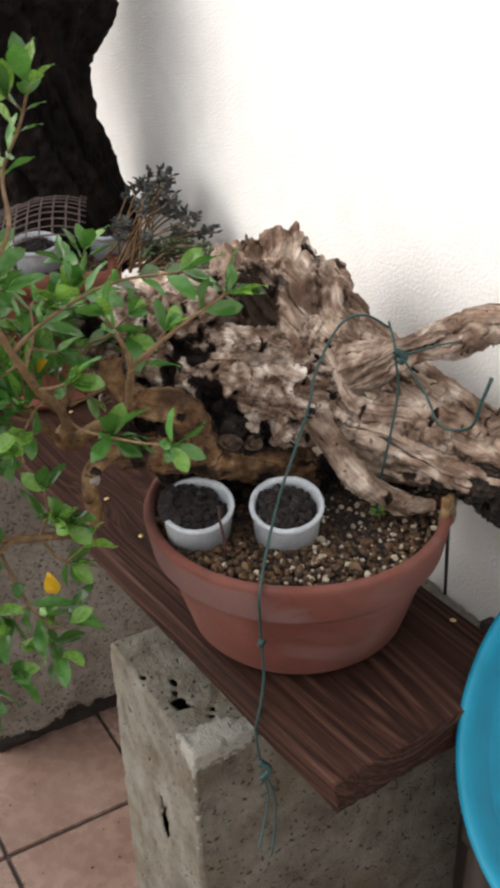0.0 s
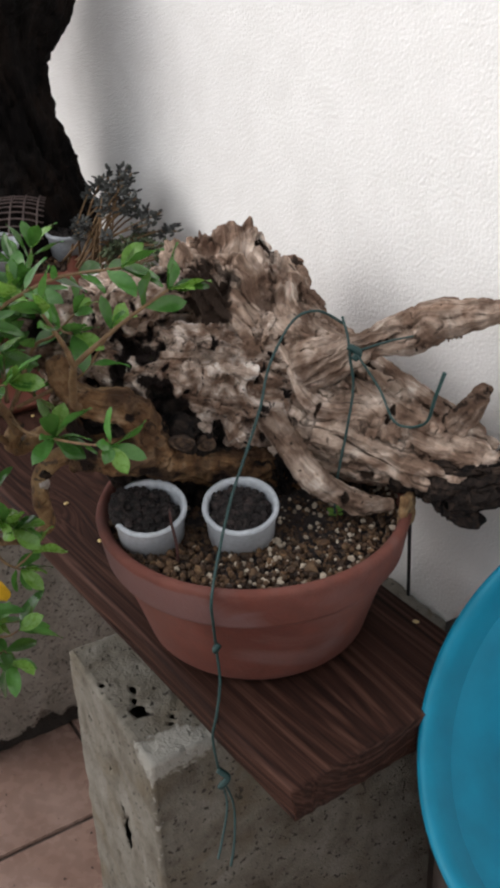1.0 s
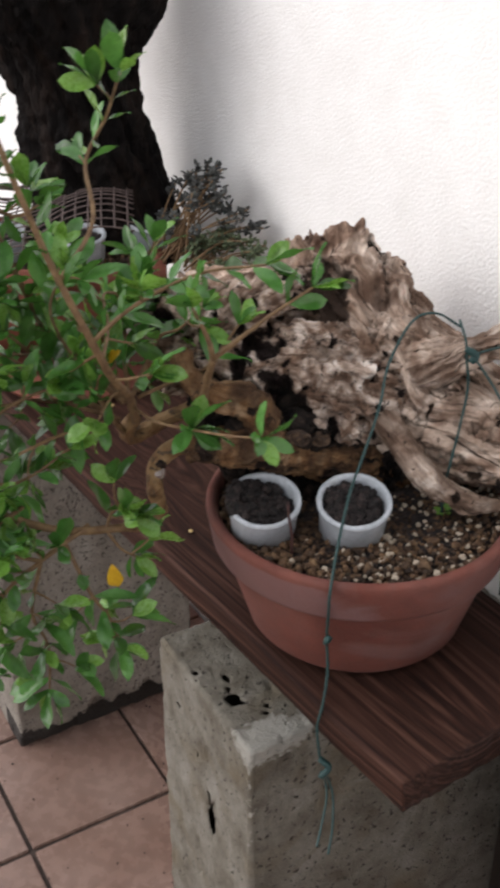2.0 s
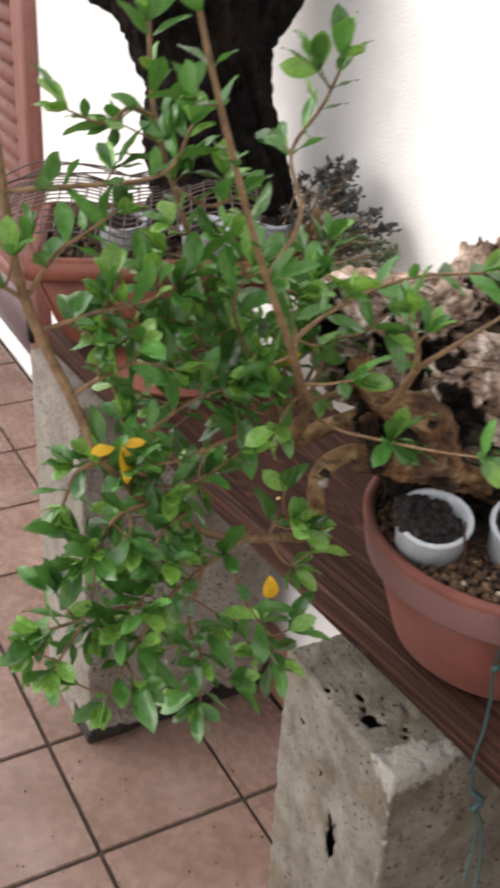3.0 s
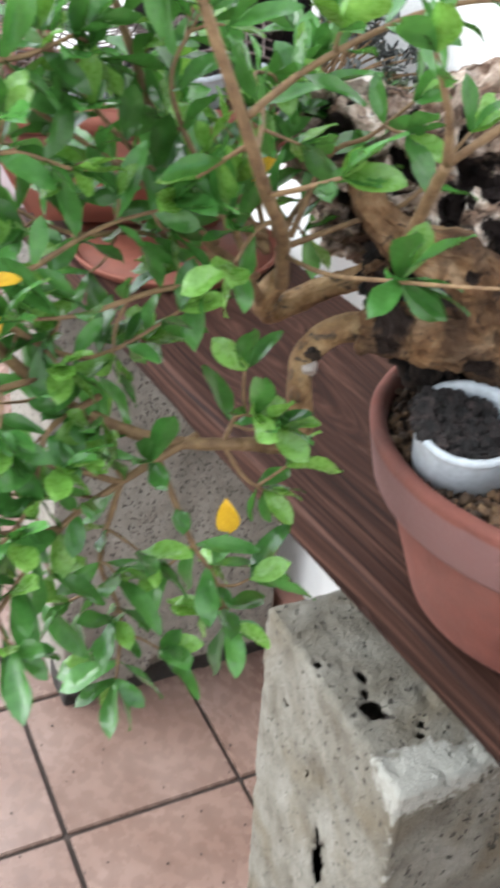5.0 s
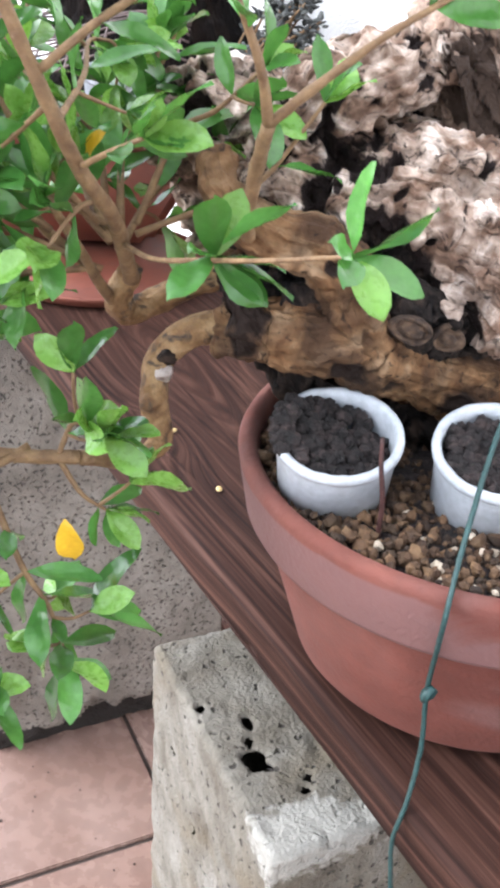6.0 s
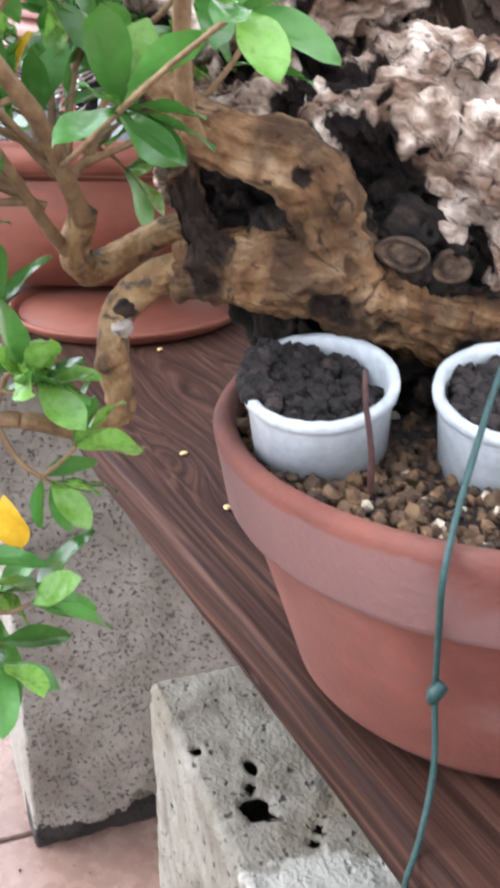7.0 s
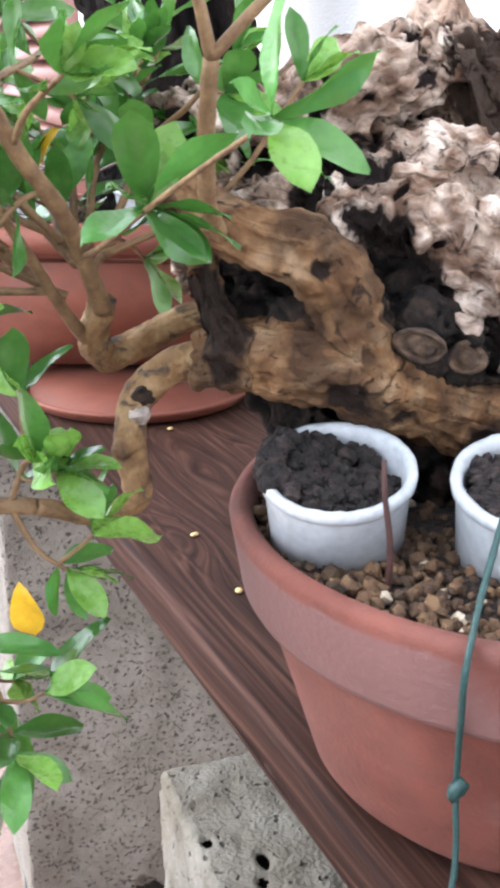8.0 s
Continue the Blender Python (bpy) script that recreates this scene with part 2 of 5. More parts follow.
PLASTIC_WHITE = material("scuffed_white_plastic", [(0.345, 0.375, 0.41), (0.45, 0.483, 0.52)], 30.0, rough=0.45, bump=0.05, dirt=((0.26, 0.255, 0.25), 24.0, 0.62, 0.82))
SOIL = material("dark_soil", [(0.0035, 0.0023, 0.0024), (0.011, 0.0074, 0.0070), (0.042, 0.028, 0.0255)], 120.0, rough=0.9, bump=1.0, bump_scale=260.0, island=0.4)
GRIT = material("brown_grit", [(0.020, 0.009, 0.0042), (0.055, 0.0285, 0.0130), (0.117, 0.068, 0.033)], 60.0, rough=0.8, island=0.7, bump=0.3, bump_scale=500.0)
GRIT_STONE = material("brown_pebble", [(0.028, 0.0135, 0.0062), (0.071, 0.0375, 0.0165), (0.142, 0.086, 0.042)], 60.0, rough=0.8, vary=0.6, bump=0.3, bump_scale=500.0)
PALE_GRIT = material("pale_grit", [(0.30, 0.245, 0.18), (0.45, 0.39, 0.31)], 90.0, rough=0.85, island=0.25, bump=0.3, bump_scale=500.0)
PETAL = material("pale_petal", [(0.50, 0.36, 0.14), (0.60, 0.47, 0.24)], 90.0, rough=0.7)
CORD = material("green_cord", [(0.006, 0.028, 0.027), (0.014, 0.056, 0.053)], 400.0, rough=0.5)
BLACK_CORD = material("black_cord", [(0.008, 0.008, 0.009), (0.02, 0.02, 0.02)], 300.0, rough=0.5)
RUST = material("rusty_wire", [(0.03, 0.011, 0.01), (0.07, 0.026, 0.022)], 200.0, rough=0.6)
NETTING = material("wire_netting", [(0.065, 0.046, 0.042), (0.135, 0.098, 0.09)], 100.0, rough=0.55, metal=0.3)
BLUE = material("blue_plastic", [(0.001, 0.165, 0.265), (0.002, 0.195, 0.31)], 3.0, rough=0.5, bump=0.03, bump_scale=80.0, gloss_vary=0.06)
BLUE.node_tree.nodes["Principled BSDF"].inputs["Specular IOR Level"].default_value = 0.28
LACQUER = material("brick_red_paint", [(0.175, 0.066, 0.050), (0.225, 0.095, 0.075)], 14.0, rough=0.5, bump=0.1, stretch=(1, 4, 1))
KICK = material("mauve_kick_panel", [(0.12, 0.08, 0.085), (0.17, 0.12, 0.125)], 12.0, rough=0.55, bump=0.1)
MARBLE = material("white_sill_stone", [(0.62, 0.60, 0.58), (0.76, 0.75, 0.73)], 9.0, rough=0.4)
BLACK_METAL = material("black_iron", [(0.012, 0.012, 0.014), (0.03, 0.03, 0.032)], 60.0, rough=0.5, metal=0.6)
SEDUM_GREEN = material("green_succulent_leaves", [(0.045, 0.066, 0.030), (0.110, 0.140, 0.070)], 60.0, rough=0.6, island=0.4)
SEDUM = material("dusky_succulent_leaves", [(0.020, 0.022, 0.022), (0.052, 0.056, 0.050)], 60.0, rough=0.6, island=0.4)
DARK_STOOL = material("dark_stool_wood", [(0.014, 0.009, 0.006), (0.035, 0.021, 0.014)], 8.0, rough=0.7, stretch=(1, 6, 1), bump=0.3)


def leaf_material(name, dark, pale, rough, vary, island=0.0):
    """Glossy leaves that let some light through, with a paler midrib and a random tint to each."""
    m = material(name, [dark, pale], 35.0, rough=rough, bump=0.25, bump_scale=350.0, distance=0.001, vary=vary, island=island, gloss_vary=0.1)
    t = m.node_tree
    b, out = t.nodes["Principled BSDF"], t.nodes["Material Output"]
    tr = t.nodes.new("ShaderNodeBsdfTranslucent")
    tr.inputs["Color"].default_value = (pale[0] * 1.7, pale[1] * 1.7, pale[2] * 1.1, 1)
    mx = t.nodes.new("ShaderNodeMixShader")
    mx.inputs["Fac"].default_value = 0.15
    t.links.new(b.outputs[0], mx.inputs[1])
    t.links.new(tr.outputs[0], mx.inputs[2])
    t.links.new(mx.outputs[0], out.inputs["Surface"])
    return m


LEAF = leaf_material("green_leaf", (0.028, 0.100, 0.017), (0.081, 0.206, 0.046), 0.22, 0.42)
LEAF_MASS = leaf_material("green_leaf_mass", (0.028, 0.100, 0.017), (0.081, 0.206, 0.046), 0.22, 0.0, 0.45)
LEAF_YOUNG_MASS = leaf_material("young_leaf_mass", (0.095, 0.225, 0.032), (0.175, 0.335, 0.065), 0.28, 0.0, 0.3)
LEAF_YOUNG = leaf_material("young_leaf", (0.095, 0.225, 0.032), (0.175, 0.335, 0.065), 0.28, 0.2)
LEAF_YELLOW = leaf_material("yellow_leaf", (0.55, 0.30, 0.012), (0.72, 0.45, 0.03), 0.45, 0.1)


# ---- building helpers ----
def thing(name, at, label, category, group="", kind=""):
    ob = new(name)
    ob.location = at
    ob.empty_display_size = 0.05
    return tagged(ob, label, category, group, kind)


def base_of(ob):
    m = Matrix.Translation(ob.location)
    while ob.parent:
        ob = ob.parent
    return Matrix.Translation(ob.location) if ob.type == "EMPTY" else Matrix()


def place(ob, parent):
    """Hang ob, whose mesh is in world coordinates, under parent without moving it."""
    if parent is not None:
        ob.parent = parent
        ob.matrix_parent_inverse = base_of(parent).inverted() if parent.type == "EMPTY" else Matrix()
    return ob


def part(name, bm, mat, parent=None, label="", smooth=True):
    me = bpy.data.meshes.new(name)
    bm.to_mesh(me)
    bm.free()
    return mesh_part(name, me, mat, parent, label, smooth)


def mesh_part(name, me, mat, parent=None, label="", smooth=True):
    me.materials.clear()
    me.materials.append(mat)
    if smooth:
        me.polygons.foreach_set("use_smooth", [True] * len(me.polygons))
    ob = place(new(name, me), parent)
    return tagged(ob, label)


def raw(name, verts, faces, mat, parent=None, label="", smooth=True, grain=None):
    me = bpy.data.meshes.new(name)
    me.from_pydata([tuple(v) for v in np.asarray(verts)], [], [tuple(f) for f in faces])
    me.update()
    if grain is not None:
        me.attributes.new("grain", "FLOAT_VECTOR", "POINT").data.foreach_set("vector", np.asarray(grain, np.float32).ravel())
    return mesh_part(name, me, mat, parent, label, smooth)


def box(bm, x0, x1, y0, y1, z0, z1, bevel=0.0):
    r = bmesh.ops.create_cube(bm, size=1.0, matrix=Matrix.Translation(((x0 + x1) / 2, (y0 + y1) / 2, (z0 + z1) / 2)) @ Matrix.Diagonal((x1 - x0, y1 - y0, z1 - z0, 1)))
    if bevel:
        edges = list({e for v in r["verts"] for e in v.link_edges})
        bmesh.ops.bevel(bm, geom=edges, offset=bevel, segments=2, affect="EDGES")
    return bm


def lathe(profile, n=72, wobble=0.0, seed=0):
    """Verts and faces of a turned form; profile: radius, height pairs from the outside foot round to the inside."""
    prof = np.array(profile)
    th = np.linspace(0, 2 * np.pi, n, endpoint=False)
    v = np.stack([prof[:, 0, None] * np.cos(th), prof[:, 0, None] * np.sin(th), np.repeat(prof[:, 1, None], n, 1)], -1)
    v = v.reshape(-1, 3)
    if wobble:
        v[:, :2] *= (1 + wobble * fbm(v * 9 + seed, 2, seed))[:, None]
    m = len(prof)
    f = [(i * n + j, i * n + (j + 1) % n, (i + 1) * n + (j + 1) % n, (i + 1) * n + j) for i in range(m - 1) for j in range(n)]
    f.append(tuple(range(n))[::-1])
    f.append(tuple((m - 1) * n + j for j in range(n)))
    return v, f


def spline(pts, n):
    """n rows evenly along a smooth curve through the rows of pts."""
    p = np.asarray(pts, float)
    if len(p) == 2:
        return p[0] + np.linspace(0, 1, n)[:, None] * (p[1] - p[0])
    q = np.vstack([2 * p[0] - p[1], p, 2 * p[-1] - p[-2]])
    u = np.linspace(0, len(p) - 1 - 1e-6, n)
    i = u.astype(int)
    f = (u - i)[:, None]
    a, b, c, d = q[i], q[i + 1], q[i + 2], q[i + 3]
    return 0.5 * (2 * b + (c - a) * f + (2 * a - 5 * b + 4 * c - d) * f ** 2 + (3 * b - a - 3 * c + d) * f ** 3)


def tube(pts, radii, nr=8, nl=20, groove=0.0, lump=0.0, fray=0.0, twist=0.0, seed=0, grain=5.0, along=14.0, flat=1.0):
    """A limb along a curve: verts, faces. groove: depth of the furrows along the grain; lump: swellings; fray: fine roughness, as shares of the radius."""
    c = spline(pts, nl)
    r = np.interp(np.linspace(0, 1, nl), np.linspace(0, 1, len(radii)), radii)
    tan = np.gradient(c, axis=0)
    tan /= np.linalg.norm(tan, axis=1)[:, None] + 1e-12
    nrm = np.zeros_like(c)
    a = np.cross(tan[0], (0.0, 0.0, 1.0))
    if np.linalg.norm(a) < 0.1:
        a = np.cross(tan[0], (0.0, 1.0, 0.0))
    for k in range(nl):
        a = a - tan[k] * (a @ tan[k])
        a = a / np.linalg.norm(a)
        nrm[k] = a
    bi = np.cross(tan, nrm)
    s = np.r_[0, np.cumsum(np.linalg.norm(np.diff(c, axis=0), axis=1))]
    th = np.linspace(0, 2 * np.pi, nr, endpoint=False)
    T, S = np.meshgrid(th, s)
    tw = T + twist * S
    rad = np.repeat(r[:, None], nr, 1)
    if groove or lump or fray:
        g = np.stack([np.cos(tw) * grain, np.sin(tw) * grain, S * along], -1).reshape(-1, 3)
        fur = 1 - 2 * np.abs(fbm(g, 3, seed)).reshape(T.shape)
        low = fbm(np.stack([np.cos(T) * 1.1, np.sin(T) * 1.1, S * along * 1.3], -1).reshape(-1, 3), 2, seed + 7).reshape(T.shape)
        fine = vnoise(np.stack([np.cos(tw) * grain * 5, np.sin(tw) * grain * 5, S * along * 7], -1).reshape(-1, 3), seed + 3).reshape(T.shape)
        rad = rad * (1 + groove * fur + lump * low + fray * fine)
    v = c[:, None] + rad[..., None] * (np.cos(T)[..., None] * nrm[:, None] + flat * np.sin(T)[..., None] * bi[:, None])
    v = v.reshape(-1, 3)
    f = [(i * nr + j, i * nr + (j + 1) % nr, (i + 1) * nr + (j + 1) % nr, (i + 1) * nr + j) for i in range(nl - 1) for j in range(nr)]
    f += [tuple(range(nr))[::-1], tuple((nl - 1) * nr + j for j in range(nr))]
    GRAIN[len(v), round(float(v.sum()), 6)] = np.stack([np.cos(tw) * r[:, None] + seed, np.sin(tw) * r[:, None], S * 0.17], -1).reshape(-1, 3)
    return v, f


GRAIN = {}


def grain_of(v):
    """The fibre coordinates that tube() noted for these verts."""
    return GRAIN[len(v), round(float(v.sum()), 6)]


def vec_noise(p, seed):
    return np.stack([vnoise(p, seed), vnoise(p + 31.7, seed + 1), vnoise(p + 77.1, seed + 2)], 1)


def frame_of(pts, n=90):
    """Points along a curve with two directions across it and the length run."""
    c = spline(pts, n)
    tan = np.gradient(c, axis=0)
    tan /= np.linalg.norm(tan, axis=1)[:, None] + 1e-12
    a = np.cross(tan[0], (0.0, 0.3, 1.0))
    nrm = np.zeros_like(c)
    for k in range(n):
        a = a - tan[k] * (a @ tan[k])
        a = a / np.linalg.norm(a)
        nrm[k] = a
    return c, nrm, np.cross(tan, nrm), np.r_[0, np.cumsum(np.linalg.norm(np.diff(c, axis=0), axis=1))]


def fused(pieces, voxel):
    """One skin over several overlapping closed pieces: verts, faces, normals."""
    v, f = joined(*pieces)
    me = bpy.data.meshes.new("fused")
    me.from_pydata([tuple(p) for p in v], [], f)
    ob = bpy.data.objects.new("fused", me)
    scene.collection.objects.link(ob)
    mod = ob.modifiers.new("skin", "REMESH")
    mod.mode, mod.voxel_size = "VOXEL", voxel
    out = bpy.data.meshes.new_from_object(ob.evaluated_get(bpy.context.evaluated_depsgraph_get()))
    p = np.zeros(len(out.vertices) * 3, np.float32)
    out.vertices.foreach_get("co", p)
    n = np.zeros(len(out.vertices) * 3, np.float32)
    out.vertex_normals.foreach_get("vector", n)
    faces = [tuple(q.vertices) for q in out.polygons]
    bpy.data.objects.remove(ob)
    bpy.data.meshes.remove(me)
    bpy.data.meshes.remove(out)
    return p.reshape(-1, 3).astype(float), faces, n.reshape(-1, 3).astype(float)


def sculpt(name, limbs, mat, parent, label, seed, voxel=0.0017, fibre=1.0, swirl=0.0, holes=0.0, often=0.30, freq=38.0, carve=(), stain=0.0, big=1.0, ragged=None):
    """Old wood: limbs fused to one skin, then furrowed along their fibres, swirled, split, and eaten by rot, with
    cavity shade painted in.
    """
    pieces = [tube(pts, radii, 44, 60, 0.10, 0.16, 0.0, 3.0, seed + k, 3.0, 12.0, flat) for k, (pts, radii, flat) in enumerate(limbs)]
    v, f, nrm = fused(pieces, voxel)
    best = np.full(len(v), 1e9)
    gr = np.zeros((len(v), 3))
    warp = v + 0.0042 * vec_noise(v * 14, seed) + 0.0012 * vec_noise(v * 75, seed + 3)
    for k, (pts, radii, flat) in enumerate(limbs):
        c, a, b, s = frame_of(pts)
        r = np.interp(np.linspace(0, 1, 90), np.linspace(0, 1, len(radii)), radii)
        d2 = ((v[:, None, :] - c[None, ::3]) ** 2).sum(2)
        i = np.minimum(d2.argmin(1) * 3, 89)
        off = warp - c[i]
        share = np.sqrt(d2.min(1)) / r[i] + 0.12 * vnoise(v * 30, seed + k)
        g = np.stack([(off * a[i]).sum(1) + 0.3 * k, (off * b[i]).sum(1), 0.10 * s[i] + 0.10 * (off * np.cross(a[i], b[i])).sum(1)], 1)
        use = share < best
        gr[use] = g[use]
        best = np.minimum(best, share)
    f1 = 1 - 2 * np.abs(vnoise(gr * (95, 95, 70), seed + 11))
    f2 = 1 - 2 * np.abs(vnoise(gr * (230, 230, 90), seed + 12))
    f3 = vnoise(gr * (480, 480, 170), seed + 13)
    split = np.clip(1 - np.abs(vnoise(gr * (44, 44, 34), seed + 14)) / 0.15, 0, 1)
    split = split * np.clip(1.5 * vnoise(v * 17, seed + 15) + 0.55, 0, 1)
    crack = np.clip(1 - np.abs(vnoise(gr * (120, 120, 60), seed + 19)) / 0.13, 0, 1) * np.clip(1.6 * vnoise(v * 24, seed + 25) + 0.4, 0, 1)
    f0 = 1 - 2 * np.abs(vnoise(gr * (46, 46, 26), seed + 18))
    h = fibre * (0.0056 * f0 + 0.0026 * f1 + 0.0018 * f2 + 0.0009 * f3 - 0.0185 * split - 0.006 * crack)
    h = h + big * 0.007 * fbm(v * 19, 2, seed + 16)
    # splits and cracks get dark colour where their own shade would lie
    rot_shade = (0.85 * split + 0.45 * crack) * min(fibre, 1.0)
    if swirl:
        q = v + 0.018 * vec_noise(v * 26, seed + 20)
        h = h + swirl * (0.5 - 1.5 * np.abs(vnoise(q * 52, seed + 21)) + 0.5 * vnoise(q * 120, seed + 22) + 0.3 * vnoise(v * 260, seed + 23))
    if holes:
        q = v + 0.012 * vec_noise(v * 40, seed + 30)
        for fq, cut_at, deep in ((freq, often, 1.0), (freq * 2.3, often + 0.12, 0.5)):
            e = np.clip((vnoise(q * fq, seed + 31 + int(fq)) - cut_at) / 0.16, 0, 1)
            e = e * e * (3 - 2 * e)
            h = h - holes * deep * e
            rot_shade = rot_shade + 1.3 * e
    for at, radius, depth in carve:
        d = np.linalg.norm(v - np.array(at), axis=1) / radius + 0.22 * vnoise(v * 60, seed + 40) + 0.10 * vnoise(v * 150, seed + 41)
        e = np.clip(1.6 * (1 - d), 0, 1)
        h = h - depth * e
        # carved hollows are coloured dark too, as rot and as shade
        rot_shade = rot_shade + 1.4 * np.clip(2.2 * (1.08 - d), 0, 1)
    if stain:
        rot_shade = rot_shade + stain * np.clip(1.4 * fbm(v * 22, 3, seed + 50) + 0.1, 0, 1)
    v = v + nrm * h[:, None] + 0.0012 * vec_noise(v * 190, seed + 17)
    if ragged:
        z0, reach = ragged
        k = np.clip((v[:, 2] - z0) / 0.04, 0, 1) ** 1.3
        flat_xy = v * (1, 1, 0.25)
        v[:, 2] += reach * k * (1.9 * vnoise(flat_xy * 26, seed + 60) + 0.8 * vnoise(flat_xy * 80, seed + 61) + 0.3 * vnoise(flat_xy * 200, seed + 62) - 0.7)
        v[:, :2] += (0.35 * reach * k)[:, None] * np.stack([vnoise(v * 60, seed + 63), vnoise(v * 60, seed + 64)], 1)
    ob = raw(name, v, f, mat, parent, label, grain=gr * (1, 1, 0.5))
    ob.data.attributes.new("rot_shade", "FLOAT", "POINT").data.foreach_set("value", np.clip(rot_shade, 0, 1.4).astype(np.float32))
    return ob


def joined(*pieces):
    vs, fs, k = [], [], 0
    for v, f in pieces:
        vs.append(v)
        fs += [tuple(i + k for i in face) for face in f]
        k += len(v)
    return np.vstack(vs), fs


def surface_box(lo, hi, steps, grade=(1.0, 1.0, 1.0)):
    """A closed box of small quads, its corners shared: verts, faces. grade crowds the rows towards the low x and y and the high z."""
    lo, hi = np.array(lo, float), np.array(hi, float)
    n = np.maximum(np.round((hi - lo) / np.array(steps)).astype(int), 1)
    index, verts, faces = {}, [], []

    def vid(i, j, k):
        if (i, j, k) not in index:
            index[i, j, k] = len(verts)
            u = np.array((i, j, k)) / n
            verts.append(lo + (hi - lo) * np.array((u[0] ** grade[0], u[1] ** grade[1], 1 - (1 - u[2]) ** grade[2])))
        return index[i, j, k]

    for ax in range(3):
        u, w = (ax + 1) % 3, (ax + 2) % 3
        for side in (0, n[ax]):
            for a in range(n[u]):
                for b in range(n[w]):
                    quad = []
                    for da, db in ((0, 0), (1, 0), (1, 1), (0, 1)):
                        c = [0, 0, 0]
                        c[ax], c[u], c[w] = side, a + da, b + db
                        quad.append(vid(*c))
                    faces.append(tuple(quad if side else quad[::-1]))
    return np.array(verts), faces


def weathered(v, lo, hi, radius, amount, seed):
    """Round off and roughen a box's verts: worn edges, pits, waviness. Returns verts and outward directions."""
    lo, hi = np.array(lo) + radius, np.array(hi) - radius
    inner = np.clip(v, lo, hi)
    out = v - inner
    ln = np.linalg.norm(out, axis=1)[:, None]
    out = out / np.maximum(ln, 1e-9)
    edge = (np.abs(v - inner) > 1e-6).sum(1) > 1
    worn = radius * (1 + edge * (0.22 * fbm(v * 22, 2, seed) + 0.22 * vnoise(v * 70, seed + 6)))[:, None]
    p = inner + out * worn
    d = amount * (0.15 * fbm(v * 20, 2, seed + 1) + 0.28 * vnoise(v * 150, seed + 5))
    d -= amount * 2.4 * np.clip(vnoise(v * 62, seed + 9) - 0.52, 0, 1)
    return p + out * d[:, None], out


# ---- floor ----
T = 0.30
SPAN = 14
bm = bmesh.new()
bmesh.ops.create_grid(bm, x_segments=1, y_segments=1, size=60.0, matrix=Matrix.Translation((0, 0, -0.006)))
ground = tagged(part("ground", bm, GROUT, smooth=False), "dark cement bed showing as joints between floor tiles", "floor", kind="structure")

# ---- wall with its door opening ----
WX = 0.535
DOOR0, DOOR1, DOORH = 1.82, 3.30, 2.12
wall = thing("wall_east", (WX, 0.5, 0), "white roughcast rendered house wall", "wall", kind="structure")
for y0, y1, z0, z1 in ((-3.6, DOOR0, 0, 2.8), (DOOR0, DOOR1, DOORH, 2.8), (DOOR1, 7.0, 0, 2.8)):
    part("wall_section", box(bmesh.new(), WX, WX + 0.30, y0, y1, z0, z1), PLASTER, wall, smooth=False)
inner = tagged(part("wall_inner", box(bmesh.new(), WX + 1.2, WX + 1.3, 1.0, 4.2, 0, 2.8), PLASTER, smooth=False), "plain room wall behind the shutter door", "wall", kind="structure")

# added out of view to cut the sky light from the south
wall_south = tagged(part("wall_south", box(bmesh.new(), -4.2, WX - 0.002, -3.6, -3.3, 0, 2.8), PLASTER, smooth=False), "unseen plain wall added behind the camera to block sky light", "wall", kind="structure")

skirt = thing("baseboard", (WX - 0.022, 0.4, 0), "brick-red tile skirting along the wall's foot", "skirting", kind="structure")
y = -3.28
while y < DOOR0 - 0.31:
    part("skirting_tile", box(bmesh.new(), WX - 0.044, WX - 0.001, y + 0.003, y + 0.297, 0.002, 0.13, 0.002), SKIRTING, skirt, smooth=False)
    y += 0.30

# ---- shutter door ----
door = thing("door_1", (WX, 2.5, 0), "closed brick-red louvred shutter door with a mauve kick panel", "door", kind="structure")
part("door_frame", box(bmesh.new(), WX - 0.035, WX + 0.08, DOOR0 + 0.002, DOOR0 + 0.10, 0.03, DOORH - 0.002, 0.004), LACQUER, door)
part("door_frame", box(bmesh.new(), WX - 0.035, WX + 0.08, DOOR1 - 0.10, DOOR1 - 0.002, 0.03, DOORH - 0.002, 0.004), LACQUER, door)
part("door_frame", box(bmesh.new(), WX - 0.035, WX + 0.08, DOOR0 + 0.102, DOOR1 - 0.102, DOORH - 0.09, DOORH - 0.002, 0.004), LACQUER, door)
part("door_stile", box(bmesh.new(), WX - 0.02, WX + 0.02, DOOR0 + 0.104, DOOR0 + 0.19, 0.045, DOORH - 0.094, 0.003), LACQUER, door)
part("door_stile", box(bmesh.new(), WX - 0.02, WX + 0.02, DOOR1 - 0.19, DOOR1 - 0.104, 0.045, DOORH - 0.094, 0.003), LACQUER, door)
part("kick_panel", box(bmesh.new(), WX - 0.014, WX + 0.014, DOOR0 + 0.192, DOOR1 - 0.192, 0.045, 0.27, 0.002), KICK, door, "mauve-grey kick panel")
z = 0.30
while z < DOORH - 0.16:
    bm = box(bmesh.new(), -0.036, 0.036, DOOR0 + 0.192, DOOR1 - 0.192, -0.006, 0.006, 0.002)
    bmesh.ops.transform(bm, matrix=Matrix.Translation((WX, 0, z)) @ Matrix.Rotation(radians(-52), 4, "Y"), verts=bm.verts)
    part("slat", bm, LACQUER, door)
    z += 0.058
part("hinge", box(bmesh.new(), WX - 0.05, WX - 0.021, DOOR0 + 0.085, DOOR0 + 0.12, 0.15, 0.30, 0.004), BLACK_METAL, door, "black iron hinge")
